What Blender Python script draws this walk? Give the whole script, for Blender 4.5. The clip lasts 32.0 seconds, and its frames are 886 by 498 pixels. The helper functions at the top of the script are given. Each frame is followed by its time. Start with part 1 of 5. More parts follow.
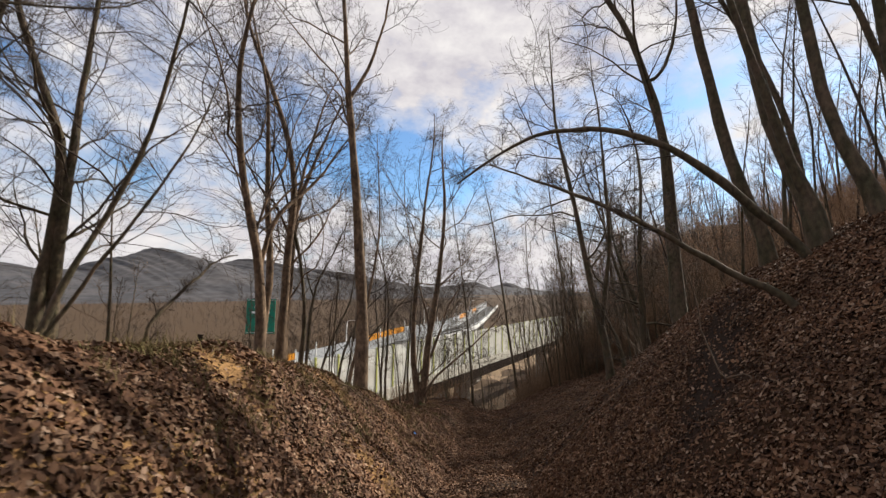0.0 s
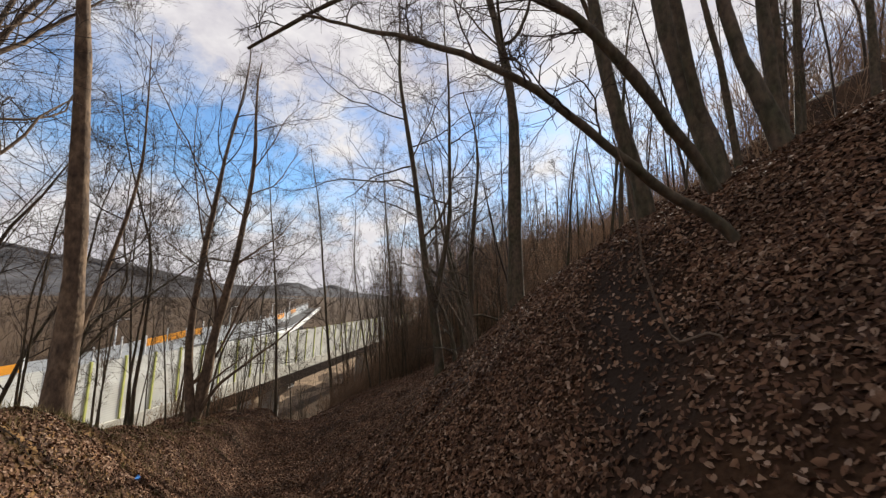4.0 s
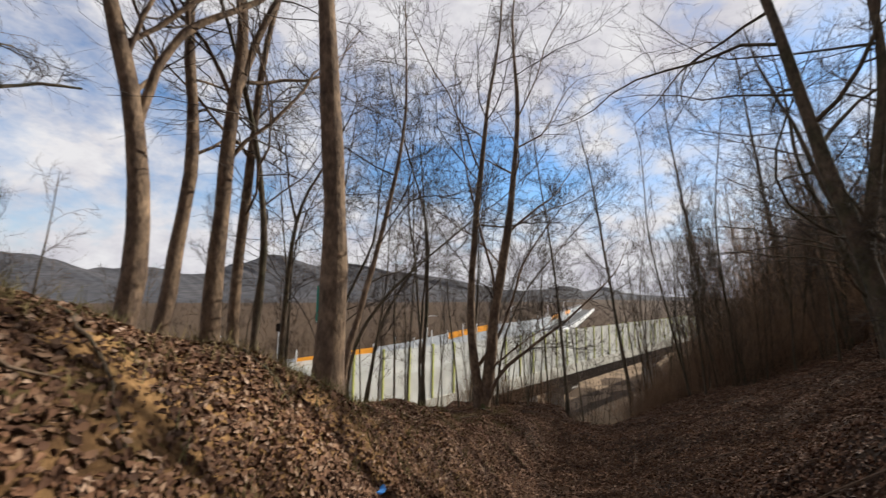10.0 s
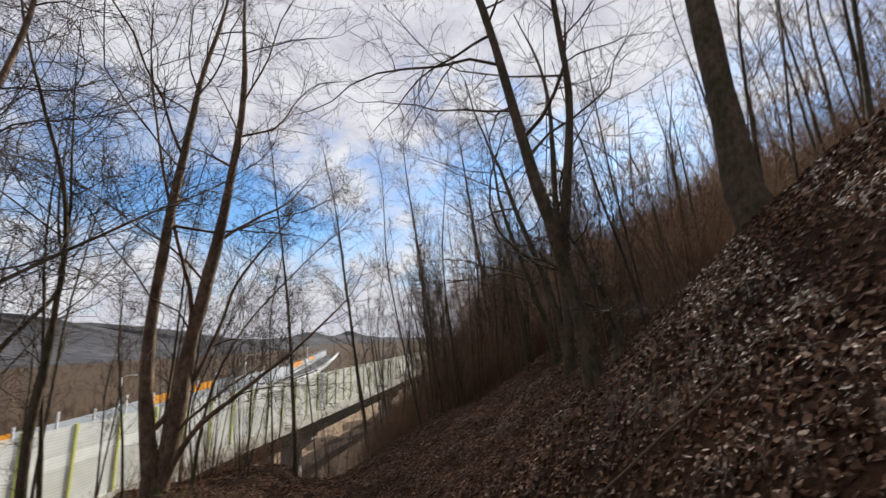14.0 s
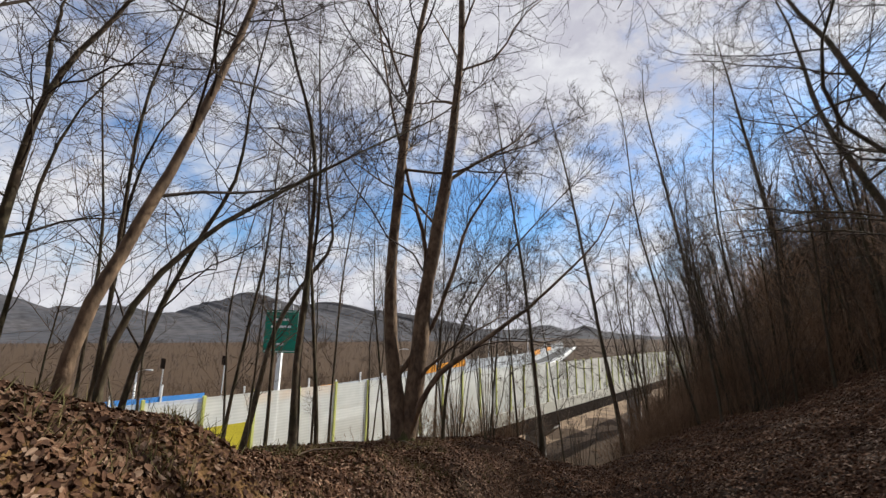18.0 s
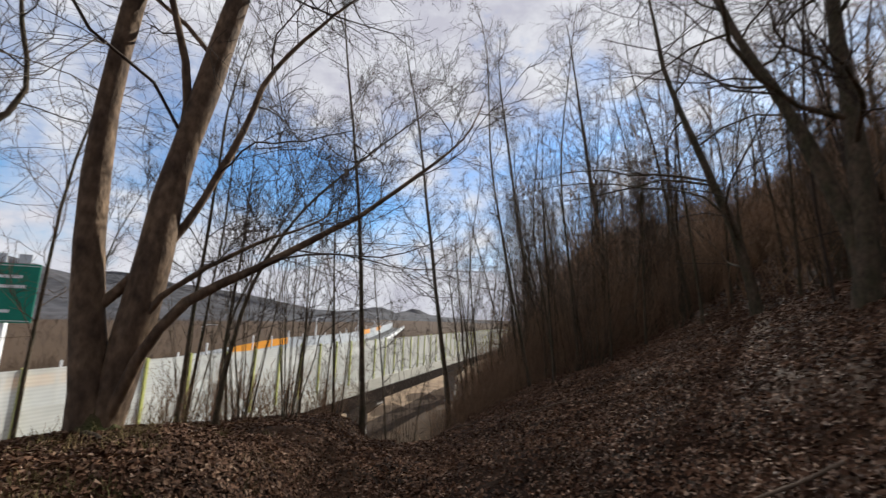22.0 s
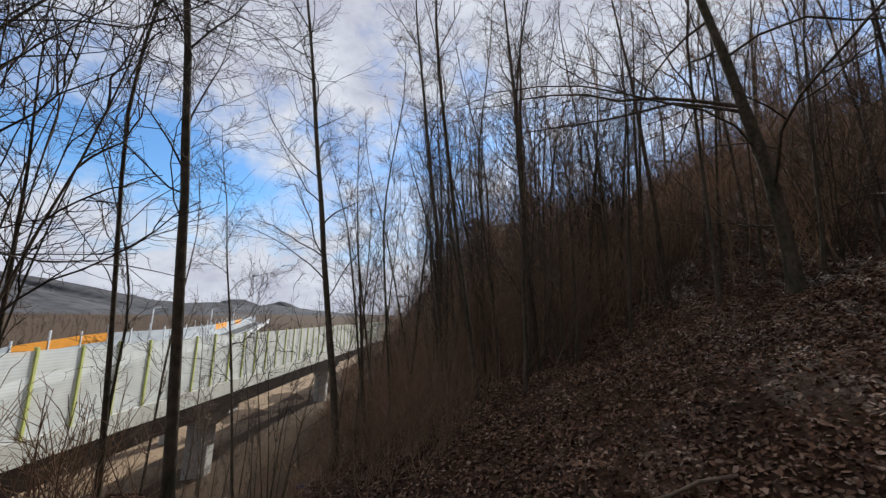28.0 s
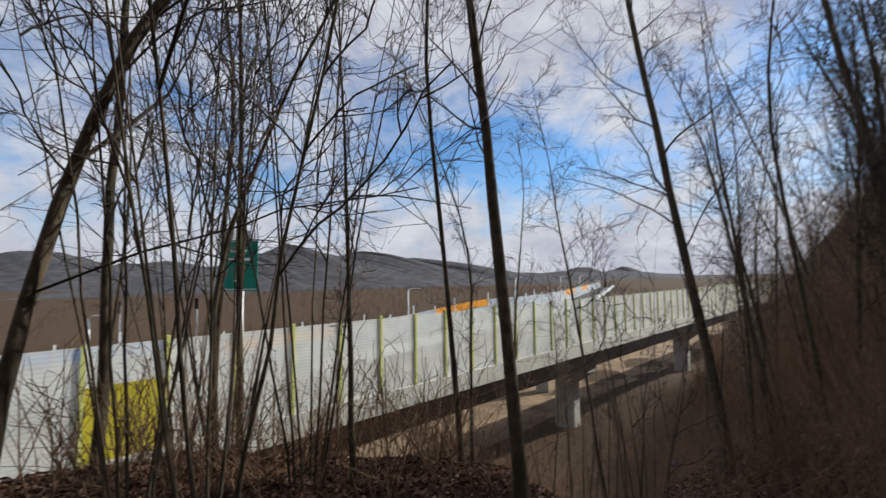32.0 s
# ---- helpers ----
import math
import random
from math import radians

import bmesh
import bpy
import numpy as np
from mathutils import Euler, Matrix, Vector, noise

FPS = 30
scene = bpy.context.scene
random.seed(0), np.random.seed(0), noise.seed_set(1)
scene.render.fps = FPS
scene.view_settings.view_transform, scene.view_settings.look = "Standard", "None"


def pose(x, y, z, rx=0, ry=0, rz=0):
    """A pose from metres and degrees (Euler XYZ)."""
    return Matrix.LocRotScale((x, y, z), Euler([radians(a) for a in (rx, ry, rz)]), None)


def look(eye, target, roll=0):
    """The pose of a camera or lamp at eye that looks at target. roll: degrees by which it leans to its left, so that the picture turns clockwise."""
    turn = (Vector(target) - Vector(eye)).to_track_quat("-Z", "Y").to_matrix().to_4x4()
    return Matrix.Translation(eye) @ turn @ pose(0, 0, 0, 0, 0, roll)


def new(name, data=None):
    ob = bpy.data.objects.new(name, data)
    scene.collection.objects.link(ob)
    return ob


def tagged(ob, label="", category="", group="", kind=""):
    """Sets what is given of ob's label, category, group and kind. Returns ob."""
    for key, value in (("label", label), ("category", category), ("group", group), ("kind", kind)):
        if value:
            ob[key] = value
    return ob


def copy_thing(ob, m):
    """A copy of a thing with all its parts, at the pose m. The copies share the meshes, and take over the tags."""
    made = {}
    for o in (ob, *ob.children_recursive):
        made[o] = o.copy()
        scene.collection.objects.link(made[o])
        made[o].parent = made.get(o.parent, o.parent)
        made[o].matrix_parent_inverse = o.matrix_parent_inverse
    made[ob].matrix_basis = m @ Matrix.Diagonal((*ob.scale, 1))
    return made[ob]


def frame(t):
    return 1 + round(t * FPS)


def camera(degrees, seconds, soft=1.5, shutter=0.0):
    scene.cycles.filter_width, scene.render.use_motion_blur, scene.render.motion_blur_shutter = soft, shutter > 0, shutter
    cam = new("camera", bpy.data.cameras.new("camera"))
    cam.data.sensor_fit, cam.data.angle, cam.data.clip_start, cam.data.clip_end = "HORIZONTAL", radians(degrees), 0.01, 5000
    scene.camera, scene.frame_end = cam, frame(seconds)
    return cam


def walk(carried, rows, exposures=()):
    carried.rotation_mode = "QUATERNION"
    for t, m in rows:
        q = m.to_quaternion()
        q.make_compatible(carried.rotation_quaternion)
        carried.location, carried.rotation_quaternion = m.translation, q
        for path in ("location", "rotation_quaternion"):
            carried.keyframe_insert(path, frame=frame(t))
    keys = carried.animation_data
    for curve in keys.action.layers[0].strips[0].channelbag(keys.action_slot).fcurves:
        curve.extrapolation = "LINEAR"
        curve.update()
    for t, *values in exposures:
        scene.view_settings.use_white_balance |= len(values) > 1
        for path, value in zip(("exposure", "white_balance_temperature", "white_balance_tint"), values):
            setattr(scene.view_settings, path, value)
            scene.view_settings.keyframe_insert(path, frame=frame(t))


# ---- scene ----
# ---- camera and walk ----
cam = camera(95.0, 32.0, soft=1.35, shutter=0.3)

# seconds, x, y, z of the eye, heading (left positive), tilt up, roll
PATH = [
    (0, -0.42, 2.16, 1.78, 0.1, 5.5, 0.7),
    (0.5, -0.41, 2.54, 1.67, -1.8, 5.1, 3.6),
    (1, -0.22, 2.88, 1.56, -3.2, 6.5, 0.3),
    (1.5, -0.20, 3.22, 1.47, -5.6, 6.4, -0.4),
    (2, -0.17, 3.60, 1.36, -9.4, 4.0, 2.1),
    (2.5, -0.07, 3.99, 1.24, -10.7, 4.6, 0.8),
    (3, 0.02, 4.28, 1.13, -18.5, 7.6, 5.0),
    (3.5, 0.13, 4.59, 1.09, -23.9, 6.3, 2.8),
    (5.5, 0.61, 5.85, 0.85, -19.5, 8.5, 1.7),
    (6, 0.79, 6.12, 0.73, -10.4, 6.2, -1.2),
    (6.5, 0.82, 6.40, 0.66, -5.8, 8.5, 2.5),
    (7, 0.82, 6.73, 0.60, -4.7, 8.6, 2.9),
    (7.5, 0.82, 7.08, 0.50, 2.7, 9.6, 0.8),
    (8, 0.78, 7.45, 0.39, 13.7, 8.8, -1.6),
    (8.5, 0.62, 7.79, 0.26, 24.9, 7.6, -3.3),
    (9, 0.35, 8.09, 0.14, 24.4, 6.7, 0.1),
    (9.5, 0.16, 8.37, 0.06, 20.4, 5.3, 0.4),
    (10, 0.08, 8.68, -0.02, 12.7, 5.9, 1.0),
    (10.5, 0.03, 8.96, -0.10, 2.6, 10.3, 1.3),
    (11, 0.02, 9.25, -0.18, -5.0, 9.9, -0.7),
    (11.5, 0.07, 9.54, -0.22, -10.1, 8.0, 1.3),
    (12, 0.16, 9.80, -0.27, -17.4, 5.9, 1.6),
    (12.5, 0.30, 10.03, -0.36, -19.8, 4.3, -2.8),
    (13, 0.45, 10.24, -0.44, -23.2, 15.0, 0.5),
    (13.5, 0.57, 10.46, -0.49, -27.8, 16.1, 2.3),
    (14, 0.67, 10.66, -0.54, -22.1, 11.9, -2.1),
    (14.5, 0.76, 10.87, -0.59, -12.5, 9.8, -2.8),
    (15, 0.78, 11.12, -0.67, -1.8, 8.1, -3.0),
    (15.5, 0.70, 11.39, -0.75, -3.8, 7.4, 0.5),
    (17.5, 0.83, 12.47, -1.29, 8.6, 13.9, 1.8),
    (18, 0.70, 12.90, -1.35, 10.2, 11.4, 0.9),
    (18.5, 0.55, 13.28, -1.42, 12.6, 10.3, -0.7),
    (19, 0.43, 13.62, -1.51, 6.2, 11.3, 2.5),
    (19.5, 0.43, 13.96, -1.60, -3.7, 10.6, 0.7),
    (20, 0.49, 14.30, -1.67, -13.9, 10.1, -0.0),
    (20.5, 0.58, 14.68, -1.75, -23.5, 11.8, 1.8),
    (21, 0.71, 15.09, -1.88, -21.8, 9.5, -0.3),
    (21.5, 0.80, 15.53, -2.03, -19.0, 9.9, 2.4),
    (22, 0.88, 15.98, -2.16, -12.7, 9.5, 2.1),
    (22.5, 0.94, 16.41, -2.26, -5.4, 9.1, 0.7),
    (23, 1.01, 16.83, -2.37, -8.2, 10.4, 0.0),
    (23.5, 1.06, 17.25, -2.49, -9.4, 11.3, -1.4),
    (24, 1.07, 17.71, -2.61, -9.5, 12.4, 1.2),
    (24.5, 1.09, 18.27, -2.69, -10.9, 10.4, -0.3),
    (25, 1.11, 18.83, -2.68, -15.6, 10.0, -0.2),
    (25.5, 1.13, 19.26, -2.63, -22.4, 12.2, 2.1),
    (26, 1.17, 19.69, -2.60, -25.9, 11.8, 0.6),
    (26.5, 1.18, 20.18, -2.57, -33.1, 11.6, 1.6),
    (28.5, 1.62, 21.14, -2.54, -26.5, 8.7, 2.6),
    (29, 1.65, 21.38, -2.56, -20.4, 8.7, 2.4),
    (29.5, 1.68, 21.62, -2.58, -21.2, 5.8, 1.5),
    (30, 1.71, 21.86, -2.61, -13.1, 6.2, 1.8),
    (30.5, 1.73, 22.11, -2.63, -6.6, 7.2, 1.6),
    (31, 1.76, 22.35, -2.66, -2.1, 8.0, -0.3),
    (31.5, 1.79, 22.59, -2.68, 5.0, 7.3, 1.4),
    (32, 1.82, 22.83, -2.70, 15.0, 3.9, -0.8),
]


def gaze(x, y, z, yaw, tilt, roll):
    a, b = radians(yaw), radians(tilt)
    way = Vector((-math.sin(a) * math.cos(b), math.cos(a) * math.cos(b), math.sin(b)))
    eye = Vector((x, y, z))
    return look(eye, eye + way, roll)


walk(cam, [(t, gaze(x, y, z, a, b, c)) for t, x, y, z, a, b, c in PATH],
     exposures=[(0.0, 0.72, 6750, 10), (4.0, 0.72, 6650, 10), (8.0, 0.6, 6480, 10), (12.0, 0.6, 6380, 9), (13.3, 0.72, 6300, 9), (15.0, 0.6, 6280, 9), (21.0, 0.6, 6250, 9), (26.0, 0.52, 5900, 8), (31.0, 0.47, 5950, 8), (32.0, 0.36, 6000, 8)])

# ---- sky and sun ----
SUN_AZ, SUN_EL = 51.0, 31.5      # degrees right of ahead, above the horizon


def make_world():
    w = bpy.data.worlds.new("sky")
    scene.world = w
    w.use_nodes = True
    nt = w.node_tree
    for n in list(nt.nodes):
        nt.nodes.remove(n)
    N = nt.nodes.new
    out, bg = N("ShaderNodeOutputWorld"), N("ShaderNodeBackground")
    sky = N("ShaderNodeTexSky")
    sky.sky_type, sky.sun_disc = "NISHITA", False
    sky.sun_elevation, sky.sun_rotation = radians(SUN_EL), radians(SUN_AZ)
    sky.air_density, sky.dust_density, sky.ozone_density = 1.0, 0.25, 2.0
    tc, mp = N("ShaderNodeTexCoord"), N("ShaderNodeMapping")
    mp.inputs["Location"].default_value = (2.3, 0.9, 0.2)
    mp.inputs["Scale"].default_value = (1.0, 1.0, 1.7)
    sep = N("ShaderNodeSeparateXYZ")
    big, small = N("ShaderNodeTexNoise"), N("ShaderNodeTexNoise")
    big.inputs["Scale"].default_value, big.inputs["Detail"].default_value, big.inputs["Roughness"].default_value = 2.6, 10.0, 0.6
    small.inputs["Scale"].default_value, small.inputs["Detail"].default_value, small.inputs["Roughness"].default_value = 7.5, 10.0, 0.62
    both, veil, low, sum1, sum2 = (N("ShaderNodeMath") for _ in range(5))
    both.operation, both.inputs[1].default_value = "MULTIPLY_ADD", 0.55      # small * 0.55 + big
    veil.operation, veil.inputs[1].default_value, veil.inputs[2].default_value = "MULTIPLY_ADD", 0.95, -0.30
    veil.use_clamp = True                                                    # thin cloud thickens towards the zenith
    low.operation, low.inputs[1].default_value, low.inputs[2].default_value = "MULTIPLY_ADD", -1.5, 0.34
    low.use_clamp = True                                                     # and piles up over the horizon
    sum1.operation = sum2.operation = "ADD"
    ramp = N("ShaderNodeValToRGB")
    ramp.color_ramp.elements[0].position, ramp.color_ramp.elements[1].position = 0.70, 0.97
    tone = N("ShaderNodeValToRGB")
    tone.color_ramp.elements[0].color, tone.color_ramp.elements[1].color = (7.3, 7.05, 7.8, 1), (10.3, 10.1, 10.3, 1)
    tone.color_ramp.elements[0].position, tone.color_ramp.elements[1].position = 0.36, 0.62
    tint, mix = N("ShaderNodeMixRGB"), N("ShaderNodeMixRGB")
    tint.blend_type, tint.inputs["Fac"].default_value, tint.inputs["Color2"].default_value = "MULTIPLY", 1.0, (1.35, 1.72, 2.0, 1)
    L = nt.links.new
    L(tc.outputs["Generated"], mp.inputs["Vector"])
    L(tc.outputs["Generated"], sep.inputs["Vector"])
    L(mp.outputs["Vector"], big.inputs["Vector"])
    L(mp.outputs["Vector"], small.inputs["Vector"])
    L(small.outputs["Fac"], both.inputs[0])
    L(big.outputs["Fac"], both.inputs[2])
    L(sep.outputs["Z"], veil.inputs[0])
    L(sep.outputs["Z"], low.inputs[0])
    L(both.outputs[0], sum1.inputs[0])
    L(veil.outputs[0], sum1.inputs[1])
    L(sum1.outputs[0], sum2.inputs[0])
    L(low.outputs[0], sum2.inputs[1])
    L(sum2.outputs[0], ramp.inputs["Fac"])
    L(small.outputs["Fac"], tone.inputs["Fac"])
    L(sky.outputs["Color"], tint.inputs["Color1"])
    L(ramp.outputs["Color"], mix.inputs["Fac"])
    L(tint.outputs["Color"], mix.inputs["Color1"])
    L(tone.outputs["Color"], mix.inputs["Color2"])
    L(mix.outputs["Color"], bg.inputs["Color"])
    bg.inputs["Strength"].default_value = 0.053
    L(bg.outputs["Background"], out.inputs["Surface"])


make_world()
sun = new("sun", bpy.data.lights.new("sun", "SUN"))
sun.data.energy, sun.data.angle, sun.data.color = 5.0, radians(0.6), (1.0, 0.94, 0.84)
sun.rotation_euler = (radians(90 - SUN_EL), 0, radians(180 - SUN_AZ))


# ---- materials ----
def material(name, base, rough=0.85, scale=8.0, spread=0.35, second=None, fine=60.0, bump=0.3, island=False, spec=0.3, stretch=(1, 1, 1), metal=0.0):
    """Base colour broken by coarse and fine noise, with relief; second: the colour of coarse patches."""
    m = bpy.data.materials.new(name)
    m.use_nodes = True
    nt = m.node_tree
    b = nt.nodes["Principled BSDF"]
    N, L = nt.nodes.new, nt.links.new
    tc, mp = N("ShaderNodeTexCoord"), N("ShaderNodeMapping")
    mp.inputs["Scale"].default_value = stretch
    L(tc.outputs["Object"], mp.inputs["Vector"])
    n1, n2 = N("ShaderNodeTexNoise"), N("ShaderNodeTexNoise")
    n1.inputs["Scale"].default_value, n1.inputs["Detail"].default_value = scale, 6.0
    n2.inputs["Scale"].default_value, n2.inputs["Detail"].default_value = fine, 5.0
    for n in (n1, n2):
        L(mp.outputs["Vector"], n.inputs["Vector"])
    r1 = N("ShaderNodeValToRGB")
    r1.color_ramp.elements[0].position, r1.color_ramp.elements[1].position = 0.35, 0.65
    dark = [c * (1 - spread) for c in base]
    r1.color_ramp.elements[0].color, r1.color_ramp.elements[1].color = (*(second or dark), 1), (*base, 1)
    L(n1.outputs["Fac"], r1.inputs["Fac"])
    r2 = N("ShaderNodeMapRange")
    r2.inputs["From Min"].default_value, r2.inputs["From Max"].default_value = 0.25, 0.75
    r2.inputs["To Min"].default_value, r2.inputs["To Max"].default_value = 1 - spread, 1 + spread
    L(n2.outputs["Fac"], r2.inputs["Value"])
    mul = N("ShaderNodeMixRGB")
    mul.blend_type, mul.inputs["Fac"].default_value = "MULTIPLY", 1.0
    L(r1.outputs["Color"], mul.inputs["Color1"])
    L(r2.outputs["Result"], mul.inputs["Color2"])
    col = mul.outputs["Color"]
    if island:
        geo, r3, mul2 = N("ShaderNodeNewGeometry"), N("ShaderNodeMapRange"), N("ShaderNodeMixRGB")
        r3.inputs["To Min"].default_value, r3.inputs["To Max"].default_value = 0.55, 1.45
        mul2.blend_type, mul2.inputs["Fac"].default_value = "MULTIPLY", 1.0
        L(geo.outputs["Random Per Island"], r3.inputs["Value"])
        L(col, mul2.inputs["Color1"])
        L(r3.outputs["Result"], mul2.inputs["Color2"])
        col = mul2.outputs["Color"]
    L(col, b.inputs["Base Color"])
    b.inputs["Roughness"].default_value, b.inputs["Specular IOR Level"].default_value, b.inputs["Metallic"].default_value = rough, spec, metal
    if bump:
        bp = N("ShaderNodeBump")
        bp.inputs["Strength"].default_value, bp.inputs["Distance"].default_value = bump, 0.02
        L(n2.outputs["Fac"], bp.inputs["Height"])
        L(bp.outputs["Normal"], b.inputs["Normal"])
    return m


M = {
    "litter": material("leaf_litter_soil", (0.052, 0.027, 0.014), 0.95, 0.9, 0.4, (0.022, 0.013, 0.008), 28.0, 0.9, spec=0.1),
    "leaf": None,
    "bark": material("grey_brown_bark", (0.20, 0.135, 0.085), 0.9, 5.0, 0.5, (0.085, 0.056, 0.038), 16.0, 1.0, stretch=(1, 1, 0.55)),
    "bark_dark": material("dark_bark", (0.10, 0.07, 0.047), 0.9, 5.0, 0.5, (0.052, 0.045, 0.024), 18.0, 1.0, stretch=(1, 1, 0.55)),
    "twig": material("twig_bark", (0.065, 0.048, 0.036), 0.9, 2.0, 0.3, None, 30.0, 0.0),
    "twig_light": material("young_twig", (0.13, 0.09, 0.06), 0.9, 2.0, 0.3, None, 30.0, 0.0),
    "brush": material("brown_brushwood", (0.29, 0.185, 0.115), 0.95, 0.5, 0.3, (0.14, 0.088, 0.056), 6.0, 0.0, spec=0.1),
    "woods": material("far_bare_woods", (0.125, 0.088, 0.066), 0.95, 0.02, 0.3, (0.075, 0.06, 0.052), 2.0, 0.0, spec=0.1),
    "grass": material("dry_grass", (0.20, 0.145, 0.065), 0.9, 1.5, 0.3, (0.085, 0.085, 0.028), 20.0, 0.0),
    # paler than the meadow: sunlight on the ground below the deck, put into the colour
    "lit_strip": material("sunlit_ground_tone", (0.23, 0.155, 0.09), 0.95, 0.25, 0.35, (0.11, 0.072, 0.04), 6.0, 0.3),
    "moss": material("moss", (0.07, 0.075, 0.024), 0.95, 4.0, 0.4, (0.10, 0.07, 0.042), 60.0, 0.6),
    "concrete": material("weathered_concrete", (0.42, 0.40, 0.36), 0.85, 0.5, 0.15, (0.33, 0.31, 0.28), 8.0, 0.2),
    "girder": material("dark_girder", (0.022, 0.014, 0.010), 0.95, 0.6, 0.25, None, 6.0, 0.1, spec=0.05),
    "parapet": material("weathered_parapet", (0.50, 0.48, 0.42), 0.85, 0.4, 0.15, (0.42, 0.40, 0.34), 6.0, 0.2),
    "acrylic": None,
    "panel_grey": material("grey_barrier_panel", (0.40, 0.42, 0.44), 0.7, 0.35, 0.1, (0.34, 0.36, 0.38), 5.0, 0.1, stretch=(1, 1, 4)),
    "post": material("yellow_green_post", (0.55, 0.56, 0.17), 0.6, 2.0, 0.15, None, 20.0, 0.05),
    "yellow": material("yellow_panel", (0.52, 0.44, 0.035), 0.6, 1.0, 0.15, None, 10.0, 0.05),
    "orange": material("orange_panel", (0.75, 0.30, 0.02), 0.6, 1.0, 0.12, None, 10.0, 0.05),
    "blue": material("blue_panel", (0.07, 0.27, 0.68), 0.6, 1.0, 0.12, None, 10.0, 0.05),
    "sign": material("green_sign_face", (0.01, 0.20, 0.13), 0.5, 1.5, 0.12, None, 10.0, 0.0),
    "white": material("white_paint", (0.75, 0.75, 0.73), 0.5, 2.0, 0.08, None, 10.0, 0.0),
    "steel": material("galvanised_steel", (0.55, 0.56, 0.57), 0.5, 3.0, 0.12, None, 20.0, 0.05, metal=0.4),
    "asphalt": material("asphalt", (0.06, 0.06, 0.06), 0.9, 0.4, 0.2, None, 30.0, 0.2),
    "hill": material("bare_wooded_hill", (0.055, 0.051, 0.053), 1.0, 0.012, 0.6, (0.036, 0.036, 0.041), 0.06, 0.0),
    "tarp": material("blue_plastic", (0.006, 0.011, 0.055), 0.75, 6.0, 0.2, None, 20.0, 0.3),
}


def leaf_material():
    """Dead leaves, each of its own brown, with a finer mottling."""
    m = bpy.data.materials.new("dry_leaf")
    m.use_nodes = True
    nt = m.node_tree
    N, L = nt.nodes.new, nt.links.new
    b = nt.nodes["Principled BSDF"]
    geo, ramp, ns, mr, mul, tc = N("ShaderNodeNewGeometry"), N("ShaderNodeValToRGB"), N("ShaderNodeTexNoise"), N("ShaderNodeMapRange"), N("ShaderNodeMixRGB"), N("ShaderNodeTexCoord")
    ramp.color_ramp.elements[0].color, ramp.color_ramp.elements[1].color = (0.038, 0.018, 0.010, 1), (0.30, 0.205, 0.145, 1)
    for at, c in ((0.35, (0.09, 0.043, 0.023, 1)), (0.7, (0.15, 0.078, 0.043, 1)), (0.88, (0.195, 0.118, 0.072, 1))):
        ramp.color_ramp.elements.new(at).color = c
    ns.inputs["Scale"].default_value, ns.inputs["Detail"].default_value = 1.3, 8.0
    mr.inputs["From Min"].default_value, mr.inputs["From Max"].default_value = 0.3, 0.7
    mr.inputs["To Min"].default_value, mr.inputs["To Max"].default_value = 0.6, 1.3
    mul.blend_type, mul.inputs["Fac"].default_value = "MULTIPLY", 1.0
    L(geo.outputs["Random Per Island"], ramp.inputs["Fac"])
    L(tc.outputs["Object"], ns.inputs["Vector"])
    L(ns.outputs["Fac"], mr.inputs["Value"])
    L(ramp.outputs["Color"], mul.inputs["Color1"])
    L(mr.outputs["Result"], mul.inputs["Color2"])
    L(mul.outputs["Color"], b.inputs["Base Color"])
    b.inputs["Roughness"].default_value, b.inputs["Specular IOR Level"].default_value = 0.8, 0.2
    return m


